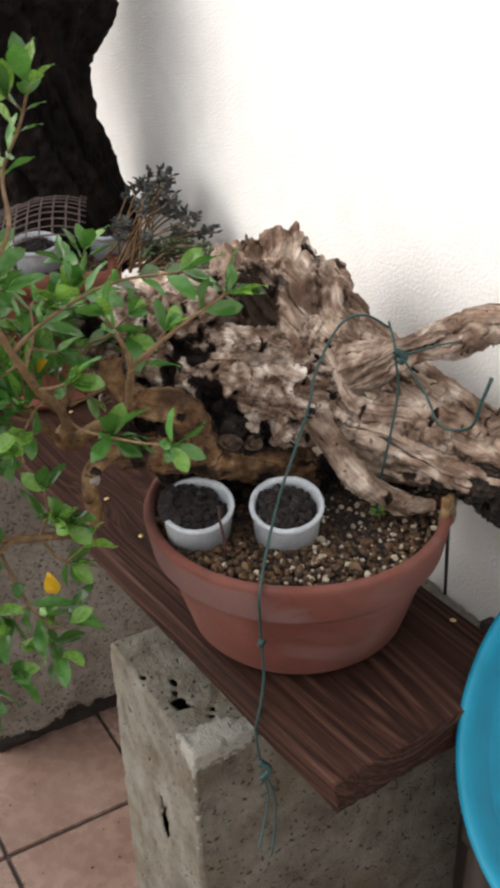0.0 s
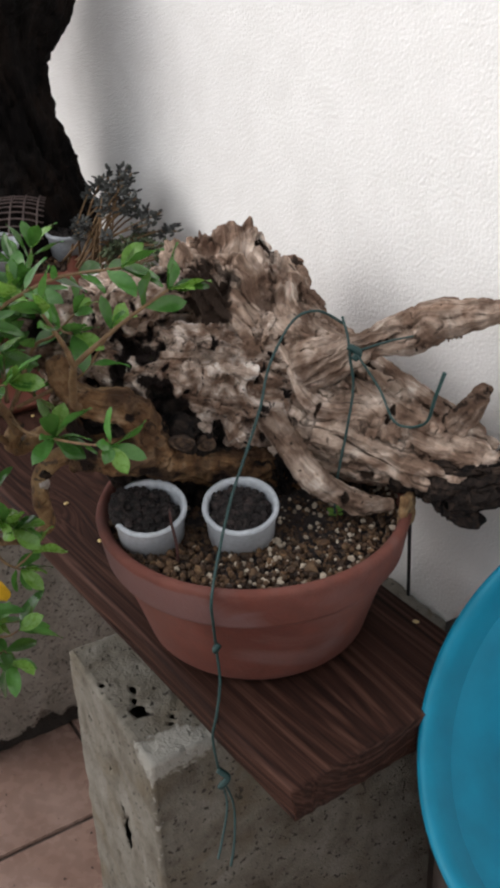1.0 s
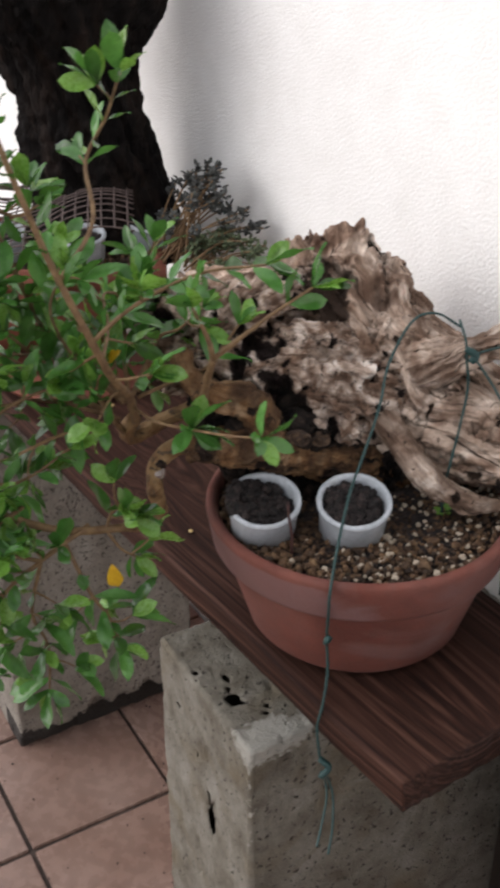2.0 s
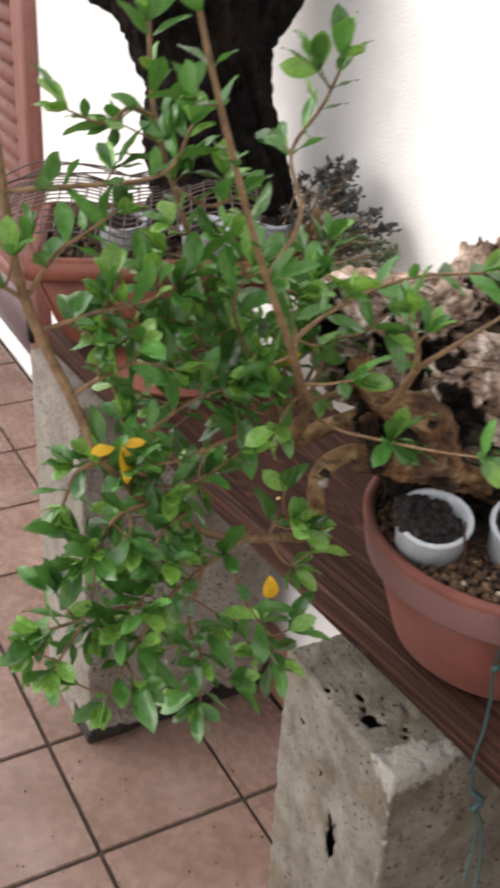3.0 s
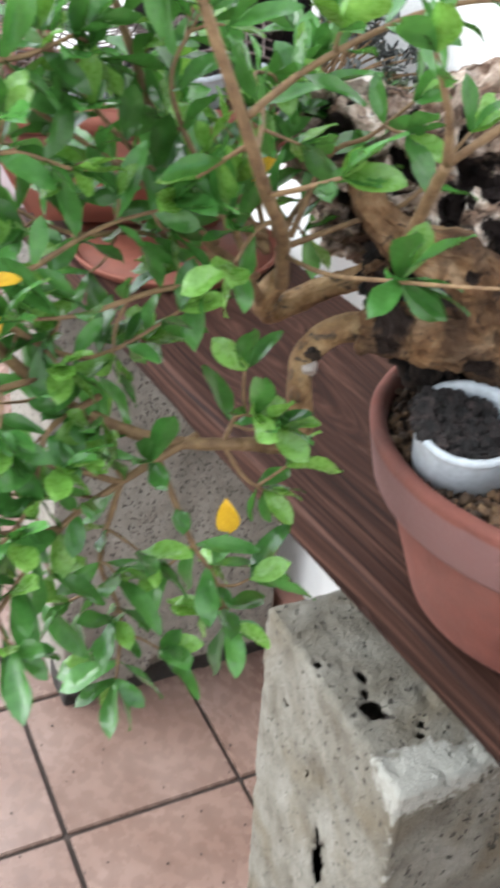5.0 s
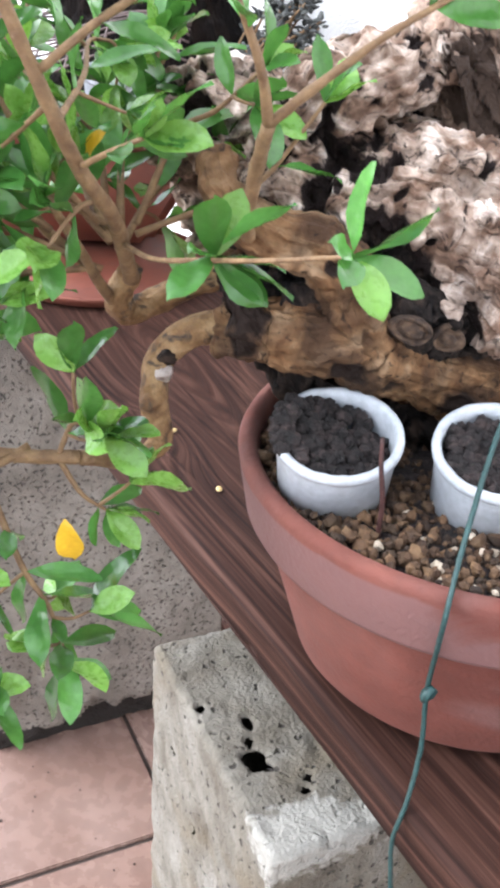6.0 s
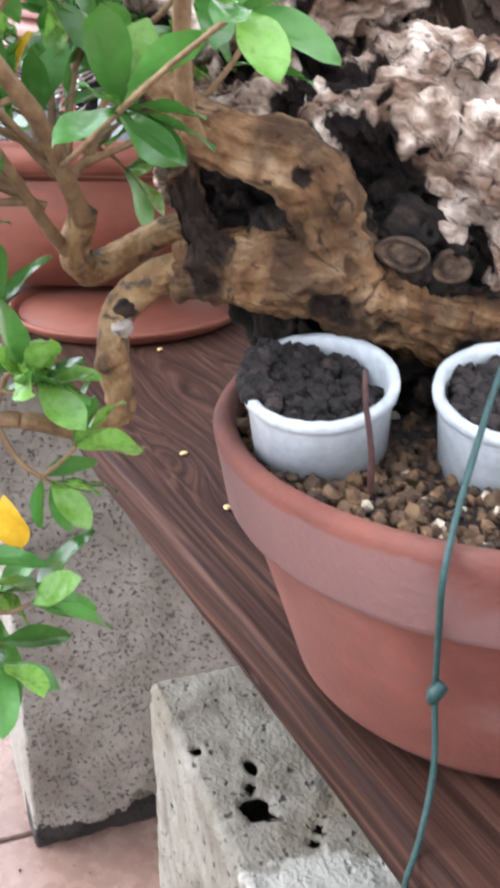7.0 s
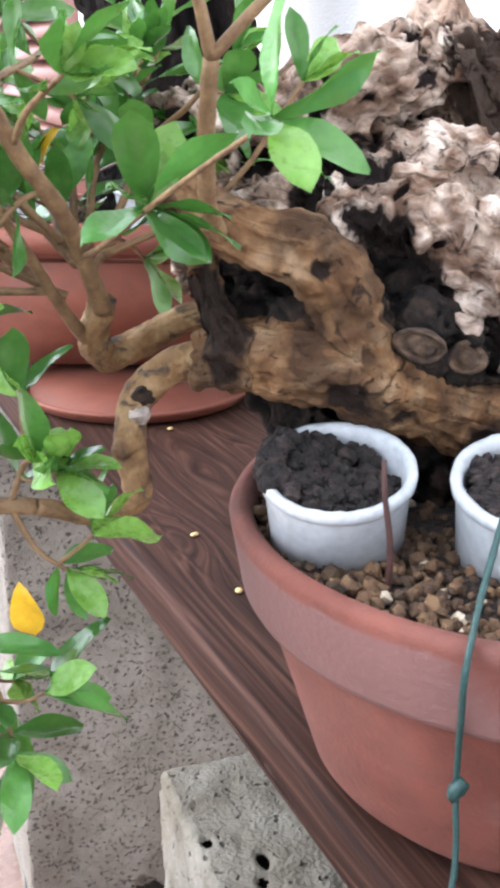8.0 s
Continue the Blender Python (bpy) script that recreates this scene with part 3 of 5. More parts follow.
sill = tagged(part("door_sill", box(bmesh.new(), WX - 0.045, WX + 0.29, DOOR0 + 0.002, DOOR1 - 0.002, 0.0, 0.028, 0.004), MARBLE), "white stone threshold under the shutter door", "sill", kind="structure")


# ---- concrete blocks ----
def concrete_block(lo, hi, steps, mat, holes, label, seed, amount=0.0028, radius=0.006, undercut=0.0, lime=False, grade=(1.0, 1.0, 1.0)):
    v, f = surface_box(lo, hi, steps, grade)
    v0 = v.copy()
    v, out = weathered(v, lo, hi, radius, amount, seed)
    recess_shade = np.zeros(len(v))
    inside = np.full(len(v), 9.0)
    for (x, y, z), size, depth, stretch in holes:
        d0 = np.linalg.norm((v0 - np.array((x, y, z))) / np.array(stretch), axis=1) / size
        rough = 0.30 * vnoise(v0 * 110, seed + 2) + 0.16 * vnoise(v0 * 270, seed + 3)
        d = d0 + rough
        side = np.abs(((v0 - np.array((x, y, z))) * out).sum(1)) < 0.001
        near = (np.abs(d - 1) < 0.38) & (d0 > 0.1) & side
        to = np.where(near, (1 - rough) / np.maximum(d0, 0.1), 1.0)
        v = v + (v0 - np.array((x, y, z))) * (to - 1)[:, None]
        v = v - out * (0.0025 * np.clip(2.0 * (1.5 - d), 0, 1))[:, None]
        # near-black colour round each hole stands in for its inner shade
        recess_shade = np.maximum(recess_shade, np.clip(1.5 * (1.30 - d), 0, 0.5))
        inside = np.minimum(inside, np.where(side, d, 9.0))
    if undercut:
        foot = (v0[:, 2] < undercut * (1 + 0.5 * fbm(v0 * (25, 1, 1), 2, seed))) & (v0[:, 1] < lo[1] + 0.06)
        v[:, 1] += foot * 0.02
        # dark foot band paints the shadow gap below the front face
        recess_shade = np.maximum(recess_shade, np.clip(1.6 - v0[:, 2] / (undercut * (0.95 + 0.22 * fbm(v0 * (25, 12, 1), 2, seed + 4))), 0, 1) * (v0[:, 1] < lo[1] + 0.10))
    root = thing("concrete_block", ((lo[0] + hi[0]) / 2, (lo[1] + hi[1]) / 2, 0), label, "concrete block", "blocks under the plank")
    body = raw("block_body", v, [q for q in f if sum(inside[k] for k in q) > 4.0], mat, root)
    body.data.attributes.new("recess_shade", "FLOAT", "POINT").data.foreach_set("value", recess_shade.astype(np.float32))
    if lime:
        crust = np.clip(1.25 - (v0[:, 1] - lo[1]) / 0.046, 0, 1) * np.clip(1.3 - (v0[:, 0] - lo[0] - 0.02) / 0.09, 0, 1) * np.clip(1 - (hi[2] - v0[:, 2]) / 0.040, 0, 1)
        corner = np.clip(1 - (v0[:, 1] - lo[1]) / 0.026, 0, 1) * np.clip(1 - (v0[:, 0] - lo[0]) / 0.026, 0, 1) * np.clip((v0[:, 2] - 0.40) / 0.3, 0, 1) * 0.36
        body.data.attributes.new("lime", "FLOAT", "POINT").data.foreach_set("value", np.maximum(crust, corner).astype(np.float32))
    return root


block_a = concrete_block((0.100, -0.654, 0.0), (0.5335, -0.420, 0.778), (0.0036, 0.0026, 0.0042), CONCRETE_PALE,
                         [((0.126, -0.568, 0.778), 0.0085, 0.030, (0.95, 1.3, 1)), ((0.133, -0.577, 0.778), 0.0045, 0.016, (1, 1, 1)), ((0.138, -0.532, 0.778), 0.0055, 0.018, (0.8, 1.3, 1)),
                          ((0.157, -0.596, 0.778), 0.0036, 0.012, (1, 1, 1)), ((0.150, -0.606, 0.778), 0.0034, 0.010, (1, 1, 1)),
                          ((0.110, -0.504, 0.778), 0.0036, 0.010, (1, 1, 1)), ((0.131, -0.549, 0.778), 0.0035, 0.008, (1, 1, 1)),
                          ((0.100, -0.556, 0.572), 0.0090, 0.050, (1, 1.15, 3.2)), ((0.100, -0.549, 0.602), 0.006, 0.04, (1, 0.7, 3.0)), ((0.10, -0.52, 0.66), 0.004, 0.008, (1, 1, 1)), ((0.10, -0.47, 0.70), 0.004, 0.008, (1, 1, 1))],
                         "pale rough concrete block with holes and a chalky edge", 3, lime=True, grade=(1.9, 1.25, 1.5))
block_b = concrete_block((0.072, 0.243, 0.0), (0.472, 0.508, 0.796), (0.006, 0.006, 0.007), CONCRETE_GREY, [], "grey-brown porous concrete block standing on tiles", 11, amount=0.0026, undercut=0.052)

# added dark strip that stands for the shaded wall beside the block
board = tagged(part("board", box(bmesh.new(), 0.512, 0.5335, -0.772, -0.658, 0.002, 0.80, 0.003), DARK_STOOL), "dark narrow strip added to stand for shade on the wall", "board")

# ---- the plank ----
PTOP, PBOT = 0.867, 0.823
plank_pose = pose(0.165, -0.838, 0, 0, 0, 3.6)
v, f = surface_box((0, 0, PBOT), (0.285, 1.27, PTOP), (0.0022, 0.005, 0.009))
wav = v + 0.012 * vec_noise(v * (9, 2.6, 3), 4)
pith = np.sqrt((wav[:, 0] - 0.115) ** 2 + (0.026 + 0.080 * np.abs(wav[:, 1] - 0.74) + PTOP - wav[:, 2]) ** 2)
ring = 165 * pith + 0.35 * vnoise(v * (30, 3, 10), 6)
for kx, ky, kr, lift in ((0.052, 0.60, 0.022, 4.5), (0.200, 0.78, 0.020, -3.5), (0.105, 0.98, 0.018, 4.0)):
    ring += lift * np.exp(-((v[:, 0] - kx) / kr) ** 2 - ((v[:, 1] - ky) / (2.6 * kr)) ** 2)
along = np.stack([ring, 1.4 * v[:, 1] + 0.9 * vnoise(v * (90, 1.5, 40), 3), 8 * v[:, 2]], 1)
ridge = np.clip(1 - np.abs(np.sin(np.pi * ring * 0.8)) * 2.2, 0, 1) * (0.6 + 0.5 * vnoise(along * (1, 3, 1), 21))
v[:, 2] += np.where(v[:, 2] > PTOP - 0.002, -0.0011 * ridge, 0) + 0.0012 * vnoise(v * (6, 3, 1), 5)
v[:, 0] += 0.0022 * fbm(v * (1, 9, 20), 2, 8) * ((v[:, 0] < 0.001) | (v[:, 0] > 0.284))
v[:, 1] += 0.0012 * vnoise(v * (120, 1, 40), 9) * (v[:, 1] < 0.001)
worn = np.clip(1 - v[:, 0] / 0.010, 0, 1)
v[:, 2] -= 0.004 * worn ** 2 * (v[:, 2] > PTOP - 0.003)
v[:, 0] += np.where(v[:, 0] < 0.004, 0.005 * np.clip((PTOP - 0.003 - v[:, 2]) / 0.040, 0, 1), 0)
v = np.array([plank_pose @ Vector(p) for p in v])
plank = tagged(raw("plank", v, f, PLANK, grain=along), "thick dark-stained wooden plank bench with weathered grain", "plank")
for y0, y1 in ((-0.60, -0.46), (0.28, 0.40)):
    top = thing("batten", (0.3, (y0 + y1) / 2, 0.78), "short dark wooden batten between block and plank", "batten", "battens")
    part("batten_body", box(bmesh.new(), 0.25, 0.38, y0, y1, 0.774 if y0 < 0 else 0.792, PBOT + 0.001, 0.003), DARK_STOOL, top)

# ---- terracotta pot ----
PC = Vector((0.280, -0.592, PTOP + 0.001))
pot = thing("terracotta_pot", PC, "round terracotta pot with a broad rim on the plank", "plant pot")
RIM = 1.028 - PTOP
prof = [(0.108, 0.0), (0.116, 0.003), (0.123, 0.010), (0.126, 0.014), (0.140, 0.060), (0.155, RIM - 0.054), (0.1565, RIM - 0.050), (0.164, RIM - 0.0485), (0.1665, RIM - 0.044),
        (0.1725, RIM - 0.010), (0.1735, RIM - 0.004), (0.1715, RIM), (0.1655, RIM + 0.001), (0.1610, RIM - 0.003), (0.158, RIM - 0.02), (0.140, 0.06), (0.120, 0.018)]
v, f = lathe(prof, 120, 0.004, 2)
chalky = np.interp(v[:, 2], [0.0, 0.012, 0.05, RIM - 0.055, RIM - 0.046, RIM - 0.012, RIM - 0.003], [0.45, 0.12, 0.0, 0.12, 0.9, 0.8, 0.1]) * (np.hypot(v[:, 0], v[:, 1]) > 0.1) * np.clip(1.1 * np.cos(np.arctan2(v[:, 1], v[:, 0]) - radians(172)), 0.12, 1)
v = v + np.array(PC)
body = raw("pot_body", v, f, TERRACOTTA, pot)
body.data.attributes.new("bloom", "FLOAT", "POINT").data.foreach_set("value", chalky.astype(np.float32))
SOILZ = 1.017
v, f = lathe([(0.1605, SOILZ - 0.004), (0.10, SOILZ + 0.002), (0.05, SOILZ + 0.004), (0.004, SOILZ + 0.005)], 64)
v = v + np.array((PC.x, PC.y, 0))
v[:, 2] += 0.003 * fbm(v * 60, 2, 4)
raw("potting_soil", v, f, SOIL, pot, "dark soil under the grit")


def pebbles(count, spot, size, seed, flat=0.75):
    """Many small stones, each a bent ball, at the places that spot() gives."""
    rng = np.random.default_rng(seed)
    ball = bmesh.new()
    bmesh.ops.create_icosphere(ball, subdivisions=1, radius=1.0)
    bv = np.array([p.co for p in ball.verts])
    bf = np.array([[p.index for p in q.verts] for q in ball.faces])
    ball.free()
    vs, fs = [], []
    for k in range(count):
        c = spot(rng)
        s = size * rng.uniform(0.55, 1.3)
        m = np.array(Euler(rng.uniform(0, 6.28, 3)).to_matrix())
        b = bv * (1 + 0.22 * rng.uniform(-1, 1, (len(bv), 1))) * np.array((1, rng.uniform(0.6, 1), flat)) * s
        vs.append(b @ m.T + c)
        fs.append(bf + k * len(bv))
    return np.vstack(vs), np.vstack(fs).tolist()


def in_pot(rng):
    r, a = 0.158 * math.sqrt(rng.uniform()), rng.uniform(0, 6.283)
    return np.array((PC.x + r * math.cos(a), PC.y + r * math.sin(a), SOILZ + rng.uniform(-0.002, 0.005)))


def right_in_pot(rng):
    while True:
        p = in_pot(rng)
        if p[0] - 0.45 * (p[1] + 0.6) > 0.235 + rng.normal() * 0.03 and rng.uniform() < 0.9:
            return p + np.array((0, 0, 0.002))


def front_of_pot(p):
    return p[0] + 0.9 * (p[1] + 0.6) < 0.215


gravel = thing("grit", (PC.x, PC.y, SOILZ), "brown and cream gravel grit covering the soil in the pot", "gravel")
rng = np.random.default_rng(8)
STONES = []
for k in range(9):
    v, f = pebbles(1, lambda r: np.zeros(3), 0.0046, 60 + k)
    me = bpy.data.meshes.new("pebble")
    me.from_pydata([tuple(p) for p in v], [], f)
    me.materials.append(GRIT_STONE if k < 8 else PALE_GRIT)
    STONES.append(me)
count = 0
while count < 290:
    p = in_pot(rng)
    if front_of_pot(p):
        ob = new("pebble", STONES[int(rng.integers(9))])
        ob.parent = gravel
        ob.matrix_basis = Matrix.Translation(Vector(p) - gravel.location + Vector((0, 0, 0.0015))) @ Euler(rng.uniform(0, 6.28, 3)).to_matrix().to_4x4() @ Matrix.Scale(rng.choice((0.55, 0.75, 0.9, 1.1, 1.45)), 4)
        count += 1
v, f = pebbles(4000, in_pot, 0.0035, 5)
raw("fine_grit", v, f, GRIT, gravel, smooth=False)["kind"] = "stuff"
v, f = pebbles(380, right_in_pot, 0.0032, 6)
raw("pale_grit", v, f, PALE_GRIT, gravel, "cream pumice bits", smooth=False)["kind"] = "stuff"


# ---- small white cups of soil ----
def soil_cup(at, tilt, label, group, height=0.049, radius=0.0385, seed=0, spill=None):
    root = thing("plastic_cup", at, label, "plastic cup", group)
    turn = Matrix.Translation(at) @ tilt
    h = height
    prof = [(radius * 0.86, 0.0), (radius * 0.90, 0.001), (radius * 0.955, h * 0.80), (radius * 0.965, h * 0.84), (radius * 1.02, h * 0.86), (radius * 1.035, h * 0.93), (radius * 1.02, h), (radius * 0.96, h * 1.01),
            (radius * 0.90, h * 0.985), (radius * 0.875, h * 0.85), (radius * 0.85, h * 0.5), (radius * 0.8, 0.004)]
    v, f = lathe(prof, 64, 0.006, seed)
    top = v[:, 2] > h * 0.8
    v[:, 2] += top * 0.0008 * vnoise(v * 220, seed)
    v = np.array([turn @ Vector(p) for p in v])
    raw("cup_wall", v, f, PLASTIC_WHITE, root)

    slope = 0.12 if spill is None else 0.26

    def spot(rng):
        r, a = radius * 0.80 * math.sqrt(rng.uniform()), rng.uniform(0, 6.283)
        hump = h * 0.78 + rng.uniform(-0.005, 0.003) + slope * r * math.cos(a - 2.55)
        if spill is not None and rng.uniform() < 0.34:
            a = spill + rng.uniform(-0.62, 0.62)
            r = radius * rng.uniform(0.74, 1.0)
            hump = h * rng.uniform(0.93, 1.10)
        return np.array(turn @ Vector((r * math.cos(a), r * math.sin(a), hump)))

    v, f = pebbles(520, spot, 0.0047, seed + 20, 0.8)
    raw("compost", v, f, SOIL, root, "crumbly black compost", smooth=False)["kind"] = "stuff"
    return root


LEAN_CUP = Matrix.Rotation(radians(-16), 4, Vector((0.80, -0.45, 0)).normalized()).inverted()
soil_cup((0.1585, -0.584, 1.0238), LEAN_CUP, "small white plastic cup heaped with black compost", "cups in the pot", 0.0435, seed=1, spill=2.55)
soil_cup((0.2385, -0.635, 1.0225), LEAN_CUP, "small white plastic cup filled with black compost", "cups in the pot", 0.0465, seed=2)
v, f = tube([(0.161, -0.637, 1.01), (0.1605, -0.638, 1.040), (0.1575, -0.636, 1.066), (0.1575, -0.634, 1.082)], [0.0017, 0.0016, 0.0012], 8, 12)
tagged(raw("wire_pin", v, f, RUST), "thin dark red wire pin stuck in the grit", "wire")


# ---- the bonsai: deadwood, live bark, branches ----
bonsai = thing("bonsai_shrub", (0.30, -0.55, 1.02), "old bonsai shrub with bleached hollow deadwood and glossy green leaves", "bonsai")
main_axis = [(0.484, -0.728, 1.072), (0.452, -0.675, 1.078), (0.408, -0.600, 1.098), (0.362, -0.520, 1.128), (0.348, -0.462, 1.165), (0.362, -0.415, 1.205), (0.380, -0.385, 1.245)]
back_axis = [(0.330, -0.430, 1.150), (0.315, -0.340, 1.155), (0.300, -0.240, 1.145), (0.290, -0.165, 1.140)]


def ribs(pts, radii, turns, thick, seed, lo, hi):
    """Long ribbons of wood that run along a limb's skin, each starting and ending in its own place."""
    rg = np.random.default_rng(seed)
    c, a, b, length = frame_of(pts)
    r = np.interp(np.linspace(0, 1, 90), np.linspace(0, 1, len(radii)), radii)
    out = []
    for k in range(turns):
        w = 6.283 * (k + rg.uniform(-0.3, 0.3)) / turns
        i = np.linspace(rg.uniform(*lo) * 89, rg.uniform(*hi) * 89, 7).astype(int)
        w = w + 0.9 * i / 89 + 0.12 * rg.normal(size=7)
        p = c[i] + (r[i] * rg.uniform(0.88, 1.02))[:, None] * (np.cos(w)[:, None] * a[i] + np.sin(w)[:, None] * b[i])
        out.append((p, thick * rg.uniform(0.7, 1.25) * np.array((0.5, 0.9, 1.0, 1.0, 0.95, 0.8, 0.4)), 0.75))
    return out


sculpt("deadwood_trunk", ribs(main_axis, [0.026, 0.038, 0.056, 0.074, 0.080, 0.070, 0.052], 13, 0.0135, 401, (0.0, 0.22), (0.75, 1.0)) + [
    (main_axis, [0.025, 0.037, 0.055, 0.072, 0.078, 0.070, 0.052], 1.0),
    ([(0.330, -0.500, 1.150), (0.325, -0.455, 1.210), (0.308, -0.430, 1.245), (0.294, -0.422, 1.268)], [0.050, 0.036, 0.026, 0.012], 0.6),
    ([(0.350, -0.455, 1.190), (0.352, -0.420, 1.235), (0.358, -0.402, 1.255), (0.361, -0.398, 1.270)], [0.050, 0.034, 0.022, 0.009], 0.5),
    ([(0.375, -0.440, 1.180), (0.398, -0.408, 1.225), (0.405, -0.400, 1.243), (0.409, -0.398, 1.257)], [0.050, 0.034, 0.022, 0.009], 0.5),
    ([(0.400, -0.450, 1.150), (0.440, -0.410, 1.190), (0.462, -0.398, 1.208), (0.470, -0.394, 1.222)], [0.045, 0.028, 0.014, 0.005], 0.8),
    ([(0.330, -0.445, 1.190), (0.318, -0.410, 1.225), (0.322, -0.400, 1.262)], [0.040, 0.024, 0.006], 0.7),
    ([(0.352, -0.575, 1.110), (0.400, -0.640, 1.085), (0.452, -0.706, 1.068), (0.486, -0.752, 1.064)], [0.040, 0.030, 0.020, 0.008], 0.7),
    ([(0.400, -0.440, 1.185), (0.420, -0.520, 1.160), (0.440, -0.600, 1.125), (0.470, -0.690, 1.090), (0.500, -0.760, 1.072)], [0.030, 0.026, 0.024, 0.020, 0.009], 0.8),
    ([(0.315, -0.505, 1.185), (0.288, -0.492, 1.235), (0.264, -0.483, 1.262), (0.258, -0.480, 1.276)], [0.045, 0.036, 0.026, 0.014], 0.8),
    ([(0.330, -0.500, 1.190), (0.316, -0.478, 1.240), (0.306, -0.468, 1.268)], [0.045, 0.036, 0.022], 0.8),
    (back_axis, [0.050, 0.040, 0.027, 0.012], 1.0)],
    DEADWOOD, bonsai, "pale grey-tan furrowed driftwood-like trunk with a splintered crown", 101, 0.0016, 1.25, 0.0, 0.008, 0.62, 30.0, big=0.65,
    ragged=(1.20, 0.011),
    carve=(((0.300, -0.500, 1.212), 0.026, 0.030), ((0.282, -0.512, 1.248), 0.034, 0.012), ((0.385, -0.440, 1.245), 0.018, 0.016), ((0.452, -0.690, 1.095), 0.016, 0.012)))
sculpt("deadwood_burl", [
    ([(0.350, -0.535, 1.105), (0.290, -0.530, 1.140), (0.235, -0.515, 1.165), (0.185, -0.490, 1.176), (0.145, -0.455, 1.182)], [0.060, 0.062, 0.054, 0.042, 0.020], 1.0),
    ([(0.330, -0.480, 1.165), (0.285, -0.465, 1.190), (0.245, -0.448, 1.210), (0.215, -0.430, 1.215)], [0.050, 0.042, 0.030, 0.012], 1.0),
    ([(0.225, -0.445, 1.150), (0.172, -0.424, 1.152), (0.128, -0.412, 1.148)], [0.042, 0.035, 0.020], 1.0),
    ([(0.170, -0.472, 1.200), (0.200, -0.480, 1.234), (0.235, -0.485, 1.249), (0.262, -0.485, 1.254)], [0.032, 0.028, 0.024, 0.020], 0.9),
    ([(0.250, -0.455, 1.180), (0.190, -0.432, 1.192), (0.140, -0.412, 1.200), (0.108, -0.400, 1.204)], [0.050, 0.046, 0.038, 0.022], 1.0)],
    BURL, bonsai, "knotted brown burl full of rot holes with shade painted inside", 210, 0.0016, 0.8, 0.0066, 0.014, 0.42, 44.0, stain=0.25,
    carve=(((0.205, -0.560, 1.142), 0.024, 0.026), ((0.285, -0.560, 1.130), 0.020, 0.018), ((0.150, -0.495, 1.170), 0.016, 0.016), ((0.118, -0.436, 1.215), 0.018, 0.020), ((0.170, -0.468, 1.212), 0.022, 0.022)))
jin_axis = [(0.350, -0.560, 1.150), (0.378, -0.605, 1.180), (0.412, -0.642, 1.208), (0.452, -0.690, 1.232), (0.492, -0.742, 1.250)]
sculpt("deadwood_jin", [(jin_axis, [0.028, 0.020, 0.018, 0.0175, 0.012], 0.8),
                        ([(0.395, -0.632, 1.196), (0.425, -0.665, 1.204), (0.462, -0.708, 1.222)], [0.012, 0.009, 0.003], 0.8)],
       DEADWOOD, bonsai, "splintered pale dead branch stub", 320, 0.0013, 0.9, 0.0, 0.004, 0.68, 50.0, big=0.5)
sculpt("deadwood_root", [([(0.285, -0.548, 1.140), (0.304, -0.578, 1.130), (0.307, -0.620, 1.106), (0.313, -0.664, 1.078), (0.346, -0.686, 1.050), (0.388, -0.697, 1.038)],
                          [0.021, 0.0165, 0.0140, 0.0125, 0.0105, 0.005], 1.0)],
       DEADWOOD, bonsai, "smooth pale dead root reaching the grit", 330, 0.0012, 0.38, 0.0, 0.003, 0.66, 60.0, big=0.35)
sculpt("deadwood_spur", [([(0.445, -0.655, 1.070), (0.466, -0.695, 1.105), (0.488, -0.722, 1.155)], [0.032, 0.022, 0.007], 0.8)],
       DEADWOOD, bonsai, "brown splintered spur", 340, 0.0014, 0.8, 0.0, 0.006, 0.45, 50.0, big=0.6, stain=0.4)
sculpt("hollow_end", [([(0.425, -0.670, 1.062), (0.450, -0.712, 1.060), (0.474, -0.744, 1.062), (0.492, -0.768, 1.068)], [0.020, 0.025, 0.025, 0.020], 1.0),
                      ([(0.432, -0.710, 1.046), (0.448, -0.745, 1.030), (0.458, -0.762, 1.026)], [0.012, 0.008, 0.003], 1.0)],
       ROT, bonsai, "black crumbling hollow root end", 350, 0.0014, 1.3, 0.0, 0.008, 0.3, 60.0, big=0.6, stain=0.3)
# dark mass put into the gap under the arc to paint its shade
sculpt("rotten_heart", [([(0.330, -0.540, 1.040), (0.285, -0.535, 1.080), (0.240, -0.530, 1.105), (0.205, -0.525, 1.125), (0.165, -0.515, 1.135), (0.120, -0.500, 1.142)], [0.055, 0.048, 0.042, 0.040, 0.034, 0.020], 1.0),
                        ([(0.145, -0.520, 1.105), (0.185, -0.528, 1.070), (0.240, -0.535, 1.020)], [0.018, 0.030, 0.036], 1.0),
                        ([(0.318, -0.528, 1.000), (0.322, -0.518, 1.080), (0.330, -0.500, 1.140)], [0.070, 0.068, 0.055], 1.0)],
       ROT, bonsai, "near-black rotten mass painting the shade of the trunk hollow", 230, 0.0019, 0.6, 0.005, 0.010, 0.28, 60.0)
